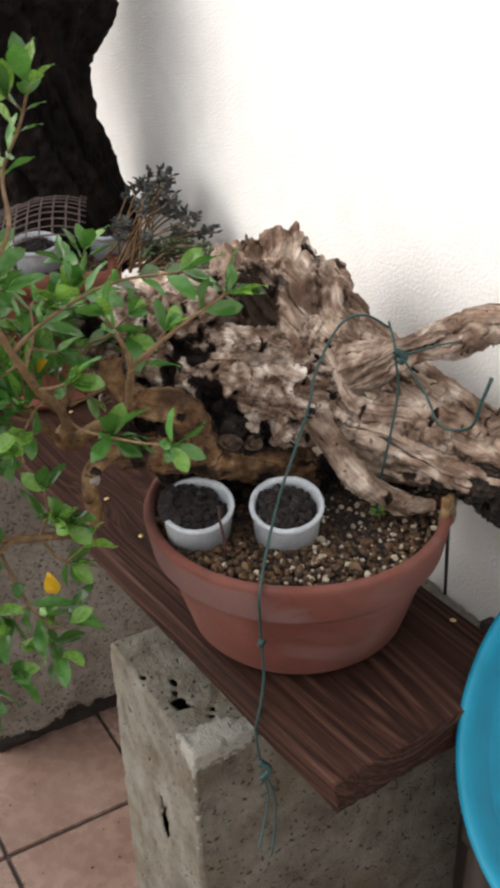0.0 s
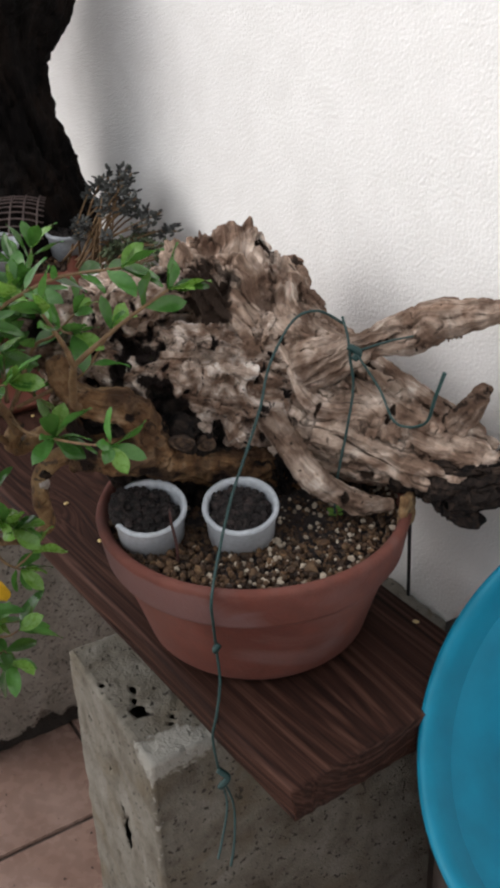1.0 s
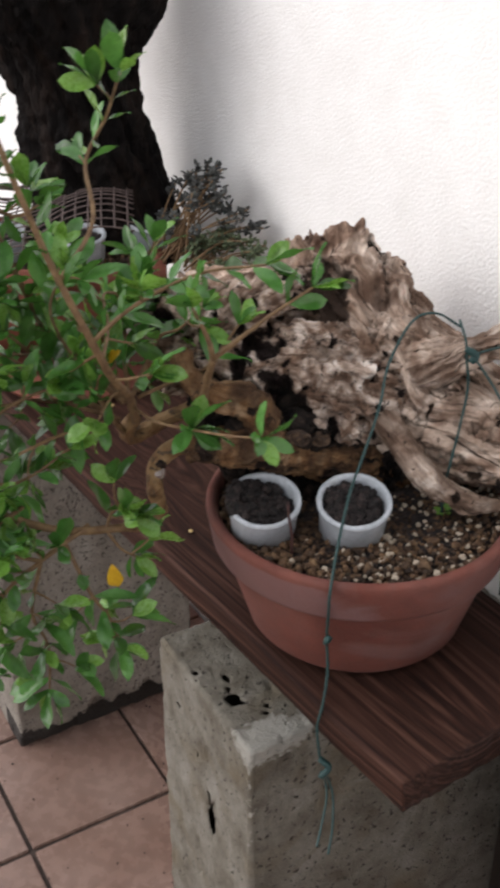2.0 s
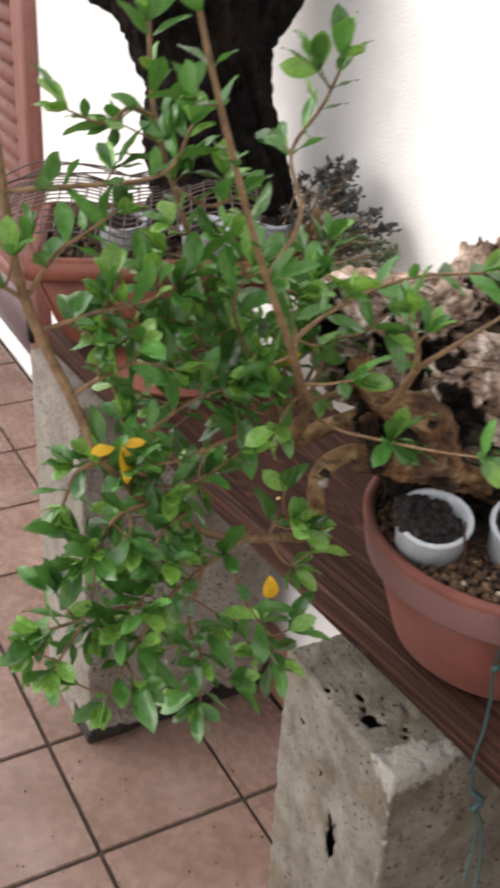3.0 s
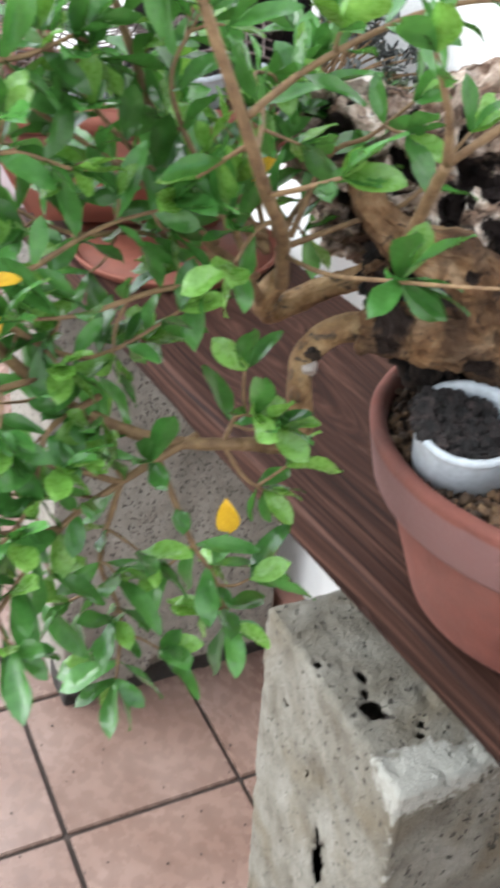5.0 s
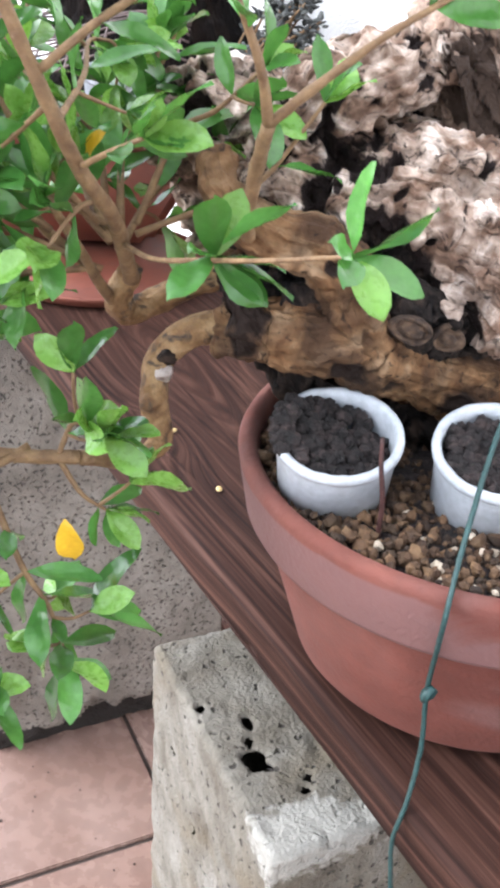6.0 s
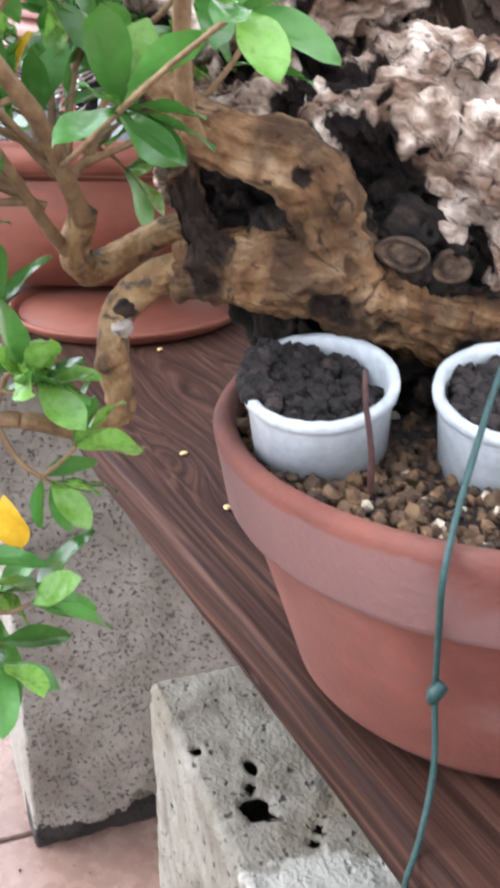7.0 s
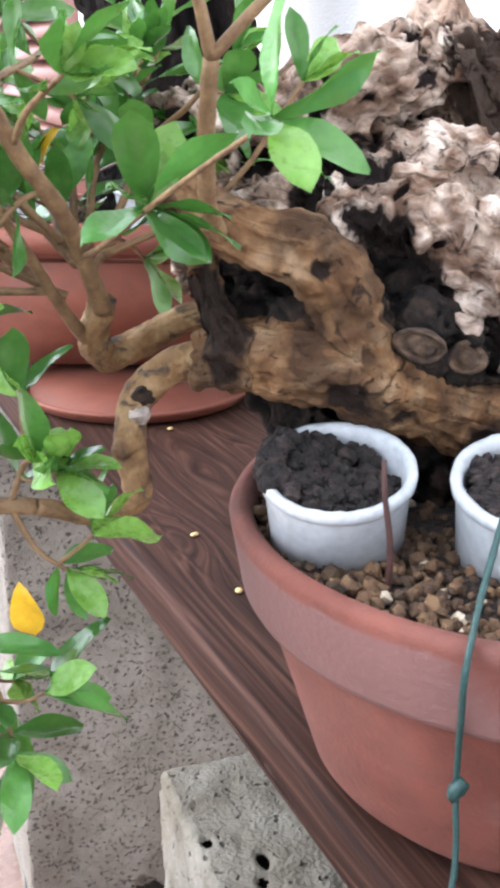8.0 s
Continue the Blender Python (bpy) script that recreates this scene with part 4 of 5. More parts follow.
# shallow carves mark scars and also paint shade on the bark undersides
sculpt("live_bark", [
    ([(0.345, -0.566, 1.030), (0.300, -0.566, 1.056), (0.255, -0.562, 1.068), (0.205, -0.560, 1.090), (0.168, -0.556, 1.107), (0.132, -0.545, 1.110), (0.108, -0.518, 1.106)],
     [0.030, 0.028, 0.025, 0.023, 0.022, 0.018, 0.014], 1.0),
    ([(0.182, -0.558, 1.105), (0.172, -0.558, 1.130), (0.162, -0.556, 1.152), (0.146, -0.552, 1.166), (0.120, -0.545, 1.174), (0.104, -0.525, 1.190), (0.108, -0.500, 1.205)],
     [0.022, 0.018, 0.016, 0.0155, 0.0145, 0.012, 0.010], 1.0),
    ([(0.122, -0.545, 1.108), (0.110, -0.540, 1.130), (0.104, -0.530, 1.160)], [0.014, 0.011, 0.010], 1.0)],
    BARK, bonsai, "living orange-brown bark vein with dark scars and painted underside shade", 240, 0.0013, 0.16, 0.0034, 0.0, stain=0.30, big=0.6,
    carve=(((0.162, -0.584, 1.088), 0.019, 0.008), ((0.190, -0.588, 1.074), 0.014, 0.005), ((0.100, -0.548, 1.136), 0.026, 0.006), ((0.104, -0.548, 1.108), 0.012, 0.004), ((0.152, -0.572, 1.160), 0.007, 0.004), ((0.240, -0.592, 1.060), 0.016, 0.004)))
for at, size in (((0.200, -0.586, 1.120), 0.0098), ((0.228, -0.584, 1.112), 0.0090)):
    v, f = lathe([(size * 0.9, -0.022), (size, -0.004), (size * 1.02, 0.0), (size * 0.88, 0.0028), (size * 0.74, 0.0004), (size * 0.60, -0.0018), (size * 0.44, 0.0018), (size * 0.24, 0.0030), (0.0006, 0.0010)], 40, 0.05, 7)
    v = v * (1.25, 0.85, 1.0) + 0.0046 * vec_noise(v * 75 + at[0] * 900, 71)
    turn = Matrix.Translation(at) @ Vector((-0.40, -0.85, 0.28)).to_track_quat("Z", "Y").to_matrix().to_4x4()
    raw("ring_knot", np.array([turn @ Vector(p) for p in v]), f, KNOT, bonsai, "brown ringed burl knot")
raw("bent_branch", *joined(
    tube([(0.132, -0.525, 1.104), (0.110, -0.508, 1.103), (0.092, -0.498, 1.095), (0.077, -0.494, 1.078), (0.070, -0.500, 1.056), (0.072, -0.507, 1.036), (0.069, -0.511, 1.027), (0.058, -0.517, 1.024)],
         [0.0112, 0.0104, 0.0097, 0.0089, 0.0084, 0.0086, 0.0074, 0.0052], 48, 150, 0.05, 0.10, 0.04, 1.0, 23, 3.0, 60.0),
    tube([(0.072, -0.503, 1.058), (0.064, -0.507, 1.055), (0.061, -0.509, 1.052)], [0.007, 0.0055, 0.003], 24, 16, 0.15, 0.2, 0.1, 0.0, 26)), BRANCH, bonsai, "knobbly tan branch bent like an elbow")
raw("branch_knuckle", *tube([(0.175, -0.490, 1.150), (0.140, -0.474, 1.126), (0.104, -0.455, 1.108), (0.076, -0.442, 1.092), (0.064, -0.452, 1.106), (0.066, -0.468, 1.130)],
                            [0.0100, 0.0084, 0.0084, 0.0094, 0.0086, 0.0070], 40, 90, 0.08, 0.2, 0.05, 1.0, 24, 3.0, 60.0), BRANCH, bonsai, "stout forking branch base")

knot = raw("knot", *tube([(0.081, -0.497, 1.084), (0.0775, -0.5035, 1.083), (0.077, -0.5045, 1.0828)], [0.0062, 0.0052, 0.0035], 20, 10, 0.15, 0.2, 0.1, 0.0, 25), ROT, bonsai, "black knot")
raw("scar", *tube([(0.078, -0.500, 1.074), (0.0742, -0.5062, 1.072), (0.0737, -0.5072, 1.0715)], [0.0055, 0.0046, 0.003], 20, 10, 0.15, 0.2, 0.1, 0.0, 27), SCAR, bonsai, "pale pruning scar")

# twigs: a curve and its two end radii
TWIGS = []


def twig(pts, r0=0.0028, r1=0.0013, bare=0.12, full=0.66, every=0.023):
    TWIGS.append((pts, r0, r1, bare, full, every))


twig([(0.064, -0.514, 1.026), (0.048, -0.520, 1.024), (0.030, -0.524, 1.031), (0.013, -0.530, 1.039)], 0.0068, 0.0056, 0.97)
twig([(0.013, -0.530, 1.039), (-0.040, -0.515, 1.045), (-0.095, -0.505, 1.075), (-0.130, -0.500, 1.110), (-0.163, -0.499, 1.155)], 0.0052, 0.0046, 0.3)
twig([(-0.163, -0.499, 1.155), (-0.181, -0.472, 1.210), (-0.206, -0.437, 1.292), (-0.213, -0.416, 1.382), (-0.215, -0.400, 1.52)], 0.0062, 0.0045, 0.9)
twig([(-0.163, -0.499, 1.155), (-0.184, -0.492, 1.142), (-0.198, -0.488, 1.108)], 0.0036, 0.0018, full=0.3)
twig([(-0.213, -0.416, 1.382), (-0.170, -0.446, 1.390), (-0.100, -0.485, 1.404), (-0.073, -0.489, 1.444)], 0.0030, 0.0016)
twig([(-0.198, -0.446, 1.264), (-0.149, -0.458, 1.279), (-0.103, -0.465, 1.286), (-0.063, -0.456, 1.298)], 0.0030, 0.0014)
twig([(-0.215, -0.400, 1.450), (-0.247, -0.395, 1.458), (-0.281, -0.386, 1.464)], 0.0028, 0.0014)
twig([(-0.206, -0.437, 1.292), (-0.239, -0.435, 1.315), (-0.278, -0.434, 1.321)], 0.0026, 0.0014)
twig([(0.040, -0.465, 1.135), (0.009, -0.442, 1.170), (-0.028, -0.421, 1.283), (-0.055, -0.413, 1.370), (-0.073, -0.411, 1.433), (-0.075, -0.402, 1.51)], 0.0042, 0.0024, 0.35)
twig([(0.066, -0.470, 1.125), (0.040, -0.518, 1.180), (0.012, -0.548, 1.220), (-0.012, -0.561, 1.270), (-0.046, -0.556, 1.360), (-0.086, -0.545, 1.500), (-0.112, -0.535, 1.620)], 0.0062, 0.0022, 0.6)
twig([(0.066, -0.446, 1.095), (0.045, -0.470, 1.125), (0.025, -0.497, 1.159), (0.000, -0.525, 1.200)], 0.0050, 0.0026, 0.8)
twig([(-0.035, -0.558, 1.333), (0.010, -0.530, 1.370), (0.029, -0.476, 1.409), (0.043, -0.500, 1.455), (0.053, -0.512, 1.493)], 0.0028, 0.0015, 0.45)
twig([(0.052, -0.473, 1.151), (0.014, -0.425, 1.192), (-0.054, -0.395, 1.201), (-0.104, -0.379, 1.212)])
twig([(0.052, -0.473, 1.151), (0.040, -0.409, 1.205), (0.026, -0.372, 1.239), (0.045, -0.351, 1.291)])
twig([(0.045, -0.477, 1.136), (-0.023, -0.455, 1.166), (-0.077, -0.448, 1.171), (-0.116, -0.421, 1.187)])
twig([(0.052, -0.473, 1.151), (0.068, -0.414, 1.204), (0.110, -0.401, 1.240), (0.136, -0.387, 1.289)])
twig([(0.066, -0.479, 1.157), (0.106, -0.498, 1.177), (0.124, -0.528, 1.199), (0.153, -0.543, 1.245)], 0.0026, 0.0014, 0.5, full=0.0, every=0.05)
twig([(0.067, -0.477, 1.162), (0.095, -0.469, 1.212), (0.109, -0.497, 1.233), (0.128, -0.514, 1.258)], full=0.1, every=0.05)
twig([(-0.015, -0.518, 1.045), (-0.075, -0.533, 1.030), (-0.121, -0.549, 1.016), (-0.164, -0.563, 0.977), (-0.194, -0.574, 0.938)], 0.0036, 0.0014)
twig([(-0.075, -0.533, 1.030), (-0.093, -0.542, 0.977), (-0.084, -0.554, 0.938), (-0.094, -0.574, 0.899)])
twig([(-0.121, -0.549, 1.016), (-0.179, -0.547, 1.022), (-0.220, -0.552, 1.024), (-0.245, -0.554, 1.026)])
twig([(-0.044, -0.517, 1.037), (-0.030, -0.545, 0.981), (-0.018, -0.562, 0.956), (-0.013, -0.579, 0.928)])
twig([(-0.205, -0.551, 1.018), (-0.225, -0.562, 1.004), (-0.242, -0.570, 0.992)], 0.0022, 0.0012, full=0.3)
twig([(-0.075, -0.533, 1.030), (-0.129, -0.525, 1.057), (-0.165, -0.512, 1.065), (-0.188, -0.500, 1.080)], full=0.35)
twig([(-0.139, -0.499, 1.142), (-0.098, -0.500, 1.111), (-0.067, -0.503, 1.112), (-0.023, -0.503, 1.132)])
twig([(-0.120, -0.508, 1.103), (-0.156, -0.510, 1.095), (-0.176, -0.517, 1.060), (-0.190, -0.536, 1.030)], full=0.35)
twig([(0.000, -0.527, 1.040), (0.008, -0.530, 1.062), (0.012, -0.548, 1.072)], 0.0024, 0.0014)
twig([(0.000, -0.527, 1.040), (0.010, -0.540, 1.020), (0.024, -0.545, 1.008)], 0.0022, 0.0012, 0.7)
twig([(0.050, -0.500, 1.160), (0.044, -0.570, 1.176), (0.046, -0.640, 1.200), (0.050, -0.700, 1.221), (0.057, -0.748, 1.239)], 0.0020, 0.0010, 0.9, full=0.0, every=0.035)
twig([(0.110, -0.546, 1.172), (0.092, -0.580, 1.196), (0.083, -0.608, 1.232), (0.080, -0.624, 1.256)], 0.0052, 0.0042, 0.97, full=0.0)
twig([(0.080, -0.624, 1.256), (0.068, -0.636, 1.285), (0.052, -0.640, 1.318)], 0.0034, 0.0016, 0.5, full=0.3, every=0.03)
twig([(0.080, -0.624, 1.256), (0.098, -0.640, 1.278), (0.124, -0.655, 1.302), (0.160, -0.664, 1.323)], 0.0032, 0.0014, 0.6, full=0.3, every=0.03)
twig([(0.012, -0.548, 1.220), (0.014, -0.585, 1.236), (0.024, -0.612, 1.250)], 0.0022, 0.0013, 0.5, full=0.3)
twig([(-0.010, -0.561, 1.270), (0.027, -0.570, 1.299), (0.079, -0.599, 1.330), (0.132, -0.631, 1.339)], 0.0028, 0.0014, 0.2, full=0.3)


twig([(-0.163, -0.499, 1.155), (-0.119, -0.492, 1.167), (-0.068, -0.483, 1.186), (-0.018, -0.481, 1.194)])
twig([(0.036, -0.482, 1.140), (-0.034, -0.499, 1.147), (-0.089, -0.510, 1.143), (-0.128, -0.504, 1.142)])
twig([(0.016, -0.470, 1.161), (-0.046, -0.467, 1.214), (-0.098, -0.458, 1.253), (-0.133, -0.443, 1.277)])
twig([(0.044, -0.473, 1.164), (0.003, -0.471, 1.214), (-0.014, -0.461, 1.265), (0.001, -0.466, 1.305)])
twig([(0.054, -0.468, 1.160), (-0.007, -0.462, 1.195), (-0.055, -0.448, 1.244), (-0.088, -0.433, 1.293)])
twig([(-0.079, -0.505, 1.081), (-0.120, -0.528, 1.075), (-0.138, -0.548, 1.039), (-0.168, -0.558, 1.012)])
twig([(-0.181, -0.472, 1.210), (-0.148, -0.482, 1.230), (-0.121, -0.489, 1.239), (-0.089, -0.498, 1.229)])
twig([(-0.206, -0.437, 1.292), (-0.180, -0.448, 1.334), (-0.154, -0.453, 1.351), (-0.128, -0.458, 1.369)], full=0.4)
twig([(-0.055, -0.413, 1.370), (-0.033, -0.440, 1.358), (-0.014, -0.459, 1.371)], full=0.4)
twig([(-0.073, -0.411, 1.433), (-0.096, -0.410, 1.442), (-0.120, -0.412, 1.430), (-0.151, -0.408, 1.443)], full=0.4)

twig([(-0.004, -0.558, 1.255), (-0.010, -0.540, 1.242), (-0.020, -0.520, 1.225)], 0.0022, 0.0013, full=0.3)
twig([(0.000, -0.555, 1.245), (0.030, -0.500, 1.255), (0.052, -0.440, 1.262), (0.078, -0.430, 1.255)], 0.0022, 0.0013)
twig([(0.028, -0.532, 1.198), (0.015, -0.530, 1.192), (-0.004, -0.540, 1.176)], 0.0022, 0.0013, full=0.3)
twig([(0.062, -0.470, 1.150), (0.085, -0.445, 1.165), (0.115, -0.425, 1.180), (0.148, -0.412, 1.200)], 0.0030, 0.0015, 0.15)
twig([(0.060, -0.468, 1.160), (0.070, -0.440, 1.190), (0.085, -0.415, 1.215), (0.110, -0.400, 1.250)], 0.0032, 0.0015, 0.1)
twig([(0.050, -0.462, 1.156), (0.048, -0.432, 1.176), (0.058, -0.402, 1.196)], 0.0026, 0.0014, 0.2)
rng = np.random.default_rng(12)
spots, SHOOTS = [], []
spots.append((np.array((0.047, -0.642, 1.202)), np.array((0.10, -0.93, 0.3)), 9, False, 0.95))
spots.append((np.array((0.057, -0.748, 1.239)), np.array((0.15, -0.93, 0.3)), 6, False, 0.75))
for k, (pts, r0, r1, bare, full, every) in enumerate(TWIGS):
    low = np.mean(pts, axis=0)[2] < 1.115
    full, every = (1.4 * full, 0.85 * every) if low else (0.9 * full, every)
    length = float(np.linalg.norm(np.diff(np.array(pts), axis=0), axis=1).sum())
    raw("twig", *tube(pts, 0.84 * np.linspace(r0, r1, 4), 9, max(14, int(length / 0.006)), 0.05, 0.10, 0.05, 0.0, 40 + k, 3.0, 120.0), TWIG, bonsai)
    c = spline(pts, 60)
    steps = max(1, int(length * (1 - bare) / every))
    for j in range(steps if bare < 0.9 else 0):
        u = bare + (1 - bare) * (j + 0.5) / steps
        i = min(int(u * 59), 58)
        way = c[i + 1] - c[i]
        way = way / np.linalg.norm(way)
        spots.append((c[i], way, 2, False))
        if full and rng.uniform() < full:
            out = np.cross(way, rng.normal(size=3))
            out = out / np.linalg.norm(out) + 0.4 * way + np.array((0, 0, 0.25))
            out = out / np.linalg.norm(out)
            tip = c[i] + out * rng.uniform(0.014, 0.036)
            SHOOTS.append(tube([c[i], (c[i] + tip) / 2 + rng.normal(size=3) * 0.002, tip], [0.0013, 0.0009], 6, 7))
            spots.append((tip, out, int(rng.integers(4, 7)), True))
    way = c[-1] - c[-3]
    if bare < 0.9:
        spots.append((c[-1], way / np.linalg.norm(way), 5, True))


def leaf_mesh(name, length, width, fold, droop, mats):
    """A narrow spoon-shaped leaf, folded along its midrib and bent down, on a short stalk along +y."""
    rows, cols = 7, 4
    vs, fs = [], []
    for i in range(rows + 1):
        u = i / rows
        w = width * (u ** 0.85) * (1 - u ** 2.3) ** 0.85 * 1.74 + 0.0005
        for j in range(cols + 1):
            a = j / cols * 2 - 1
            vs.append((a * w, u * length, fold * abs(a) * w - droop * length * u * u + 0.0012 * math.sin(u * 9 + a * 2)))
    for i in range(rows):
        for j in range(cols):
            q = i * (cols + 1) + j
            fs.append((q, q + 1, q + cols + 2, q + cols + 1))
    me = bpy.data.meshes.new(name)
    me.from_pydata(vs, [], fs)
    me.update()
    me.polygons.foreach_set("use_smooth", [True] * len(me.polygons))
    me.materials.append(mats)
    return me


for sh in SHOOTS[:200]:
    raw("shoot", *sh, TWIG, bonsai)
LEAVES = [leaf_mesh("leaf", ln, wd, fo, dr, LEAF) for ln, wd, fo, dr in ((0.044, 0.0096, 0.35, 0.10), (0.039, 0.0090, 0.25, 0.18), (0.050, 0.0092, 0.45, 0.05), (0.032, 0.0082, 0.30, 0.12), (0.043, 0.0104, 0.20, 0.22))]
YOUNG = [leaf_mesh("leaf", ln, wd, fo, dr, LEAF_YOUNG) for ln, wd, fo, dr in ((0.035, 0.0102, 0.3, 0.08), (0.029, 0.0090, 0.35, 0.14))]
YELLOW = leaf_mesh("leaf", 0.036, 0.0100, 0.25, 0.15, LEAF_YELLOW)
poses = []
for at, way, count, end, *size in spots:
    up = np.array((0.0, 0.0, 1.0))
    side = np.cross(way, up)
    side = side / (np.linalg.norm(side) + 1e-9)
    top = np.cross(side, way)
    turn0 = rng.uniform(0, 6.283)
    for j in range(count):
        a = turn0 + j * 6.283 / count + rng.normal() * 0.35
        spread = rng.uniform(0.35, 0.9) if end else rng.uniform(0.75, 1.25)
        d = math.cos(spread) * way + math.sin(spread) * (math.cos(a) * side + math.sin(a) * top) + np.array((0, 0, 0.18))
        d = d / np.linalg.norm(d)
        x = np.cross(d, up + 0.5 * rng.normal(size=3))
        x = x / (np.linalg.norm(x) + 1e-9)
        zz = np.cross(x, d)
        s = rng.uniform(0.62, 1.15) if not size else size[0] * rng.uniform(0.85, 1.15)
        m = Matrix(((x[0] * s, d[0] * s, zz[0] * s, at[0]), (x[1] * s, d[1] * s, zz[1] * s, at[1]), (x[2] * s, d[2] * s, zz[2] * s, at[2]), (0, 0, 0, 1)))
        young = end and rng.uniform() < 0.35 or rng.uniform() < 0.06
        poses.append((m, YOUNG[int(rng.integers(2))] if young else LEAVES[int(rng.integers(5))]))
inv = Matrix.Translation(-bonsai.location)
order = rng.permutation(len(poses))
for k in order[:290]:
    m, me = poses[k]
    ob = new("leaf", me)
    ob.parent, ob.matrix_basis = bonsai, inv @ m
bulk = {"foliage": [], "young_foliage": []}
for k in order[290:]:
    m, me = poses[k]
    bulk["young_foliage" if me in YOUNG else "foliage"].append((np.array([m @ p.co for p in me.vertices]), [tuple(q.vertices) for q in me.polygons]))
raw("foliage", *joined(*bulk["foliage"]), LEAF_MASS, bonsai)["kind"] = "stuff"
raw("young_foliage", *joined(*bulk["young_foliage"]), LEAF_YOUNG_MASS, bonsai, "fresh pale green leaves")["kind"] = "stuff"
for at, d, up, s in (((-0.150, -0.515, 1.176), (0.10, -0.25, -0.75), (0.5, -1, 0.3), 1.05), ((-0.155, -0.512, 1.172), (-0.6, -0.2, 0.15), (0, -0.6, 1), 0.7), ((-0.148, -0.512, 1.172), (0.6, -0.1, 0.1), (0, -0.6, 1), 0.6),
                     ((0.000, -0.535, 1.000), (0.15, 0.0, -1.0), (-0.3, -1, 0), 1.0), ((0.035, -0.480, 1.205), (0.1, -0.5, 0.6), (-1, 0, 0.2), 0.7)):
    yv = Vector(d).normalized() * s
    xv = yv.cross(Vector(up)).normalized() * s
    zv = xv.cross(yv).normalized() * s
    ob = new("leaf", YELLOW)
    ob.parent = bonsai
    ob.matrix_basis = inv @ Matrix(((xv.x, yv.x, zv.x, at[0]), (xv.y, yv.y, zv.y, at[1]), (xv.z, yv.z, zv.z, at[2]), (0, 0, 0, 1)))
    tagged(ob, "withered yellow leaf")

# ---- a seedling and a flake of bark in the pot ----
FLAKE_AT = Vector((0.402, -0.706, SOILZ + 0.006))
seedling = thing("seedling", (0.338, -0.668, SOILZ), "tiny green seedling sprouting from the grit by the root", "seedling")
for k, a in enumerate((0.3, 1.7, 2.9, 4.2, 5.3)):
    ob = new("leaf", YOUNG[k % 2])
    ob.parent = seedling
    ob.matrix_basis = Matrix.Translation((0, 0, 0.008 + 0.002 * k)) @ Matrix.Rotation(a, 4, "Z") @ Matrix.Rotation(0.5, 4, "X") @ Matrix.Scale(0.42, 4)
raw("stem", *tube([(0.338, -0.668, SOILZ - 0.004), (0.3385, -0.668, SOILZ + 0.010), (0.338, -0.667, SOILZ + 0.018)], [0.0010, 0.0008], 6, 6), TWIG, seedling)
v, f = surface_box((-0.015, -0.005, -0.012), (0.015, 0.005, 0.026), (0.003, 0.0025, 0.003))
v, out = weathered(v, (-0.015, -0.005, -0.012), (0.015, 0.005, 0.026), 0.003, 0.004, 55)
turn = Matrix.Translation(FLAKE_AT) @ Matrix.Rotation(0.5, 4, "Z") @ Matrix.Rotation(0.18, 4, "Y")
flake = tagged(raw("bark_flake", np.array([turn @ Vector(p) for p in v]), f, BRANCH), "loose tan flake of bark standing in the grit", "bark")

# ---- cords that tie the tree and the pot down ----
cord = thing("tie_cord", (0.152, -0.713, 1.03), "dark green cord over the deadwood, knotted below the plank", "cord")
raw("cord_run", *tube([(0.385, -0.613, 1.218), (0.363, -0.596, 1.232), (0.334, -0.592, 1.226), (0.295, -0.608, 1.193), (0.268, -0.633, 1.165), (0.238, -0.652, 1.129), (0.209, -0.668, 1.092), (0.171, -0.702, 1.049),
                       (0.154, -0.719, 1.022), (0.158, -0.712, 0.990), (0.166, -0.700, 0.947), (0.166, -0.704, 0.905), (0.156, -0.712, 0.872), (0.148, -0.715, 0.845), (0.150, -0.720, 0.800)], [0.0014, 0.0015], 10, 160, 0.12, 0.05, 0.0, 300.0, 3, 1.5, 40.0), CORD, cord)
raw("cord_knot", *joined(tube([(0.168, -0.703, 0.953), (0.164, -0.703, 0.949), (0.166, -0.699, 0.942)], [0.003, 0.0042, 0.003], 10, 10, 0.2, 0.2, 0.1, 0, 4)), CORD, cord)
raw("cord_knot", *joined(tube([(0.148, -0.722, 0.805), (0.155, -0.730, 0.796), (0.146, -0.730, 0.788), (0.152, -0.722, 0.782)], [0.0030, 0.0036, 0.0030], 10, 20, 0.25, 0.2, 0.1, 0, 5)), CORD, cord)
raw("cord_end", *tube([(0.150, -0.726, 0.790), (0.148, -0.738, 0.765), (0.132, -0.752, 0.735), (0.122, -0.760, 0.722)], [0.0012, 0.0015], 8, 24, 0.15, 0.1), CORD, cord)
raw("cord_end", *tube([(0.152, -0.726, 0.790), (0.156, -0.738, 0.762), (0.146, -0.754, 0.730), (0.134, -0.765, 0.708)], [0.0012, 0.0015], 8, 24, 0.15, 0.1), CORD, cord)
tie = thing("branch_tie", (0.38, -0.63, 1.20), "green cord knotted round the dead branch stub", "cord")
raw("cord_loop", *tube([(0.383, -0.612, 1.226), (0.374, -0.634, 1.214), (0.372, -0.642, 1.190), (0.374, -0.645, 1.160), (0.361, -0.652, 1.115), (0.343, -0.660, 1.062), (0.338, -0.664, 1.025)], [0.0014, 0.0014], 9, 70, 0.12, 0.05, 0, 300.0, 6, 1.5, 40.0), CORD, tie)
raw("cord_knot", *tube([(0.370, -0.640, 1.206), (0.378, -0.647, 1.200), (0.374, -0.645, 1.192)], [0.003, 0.0040, 0.003], 10, 14, 0.25, 0.2, 0.1, 0, 7), CORD, tie)
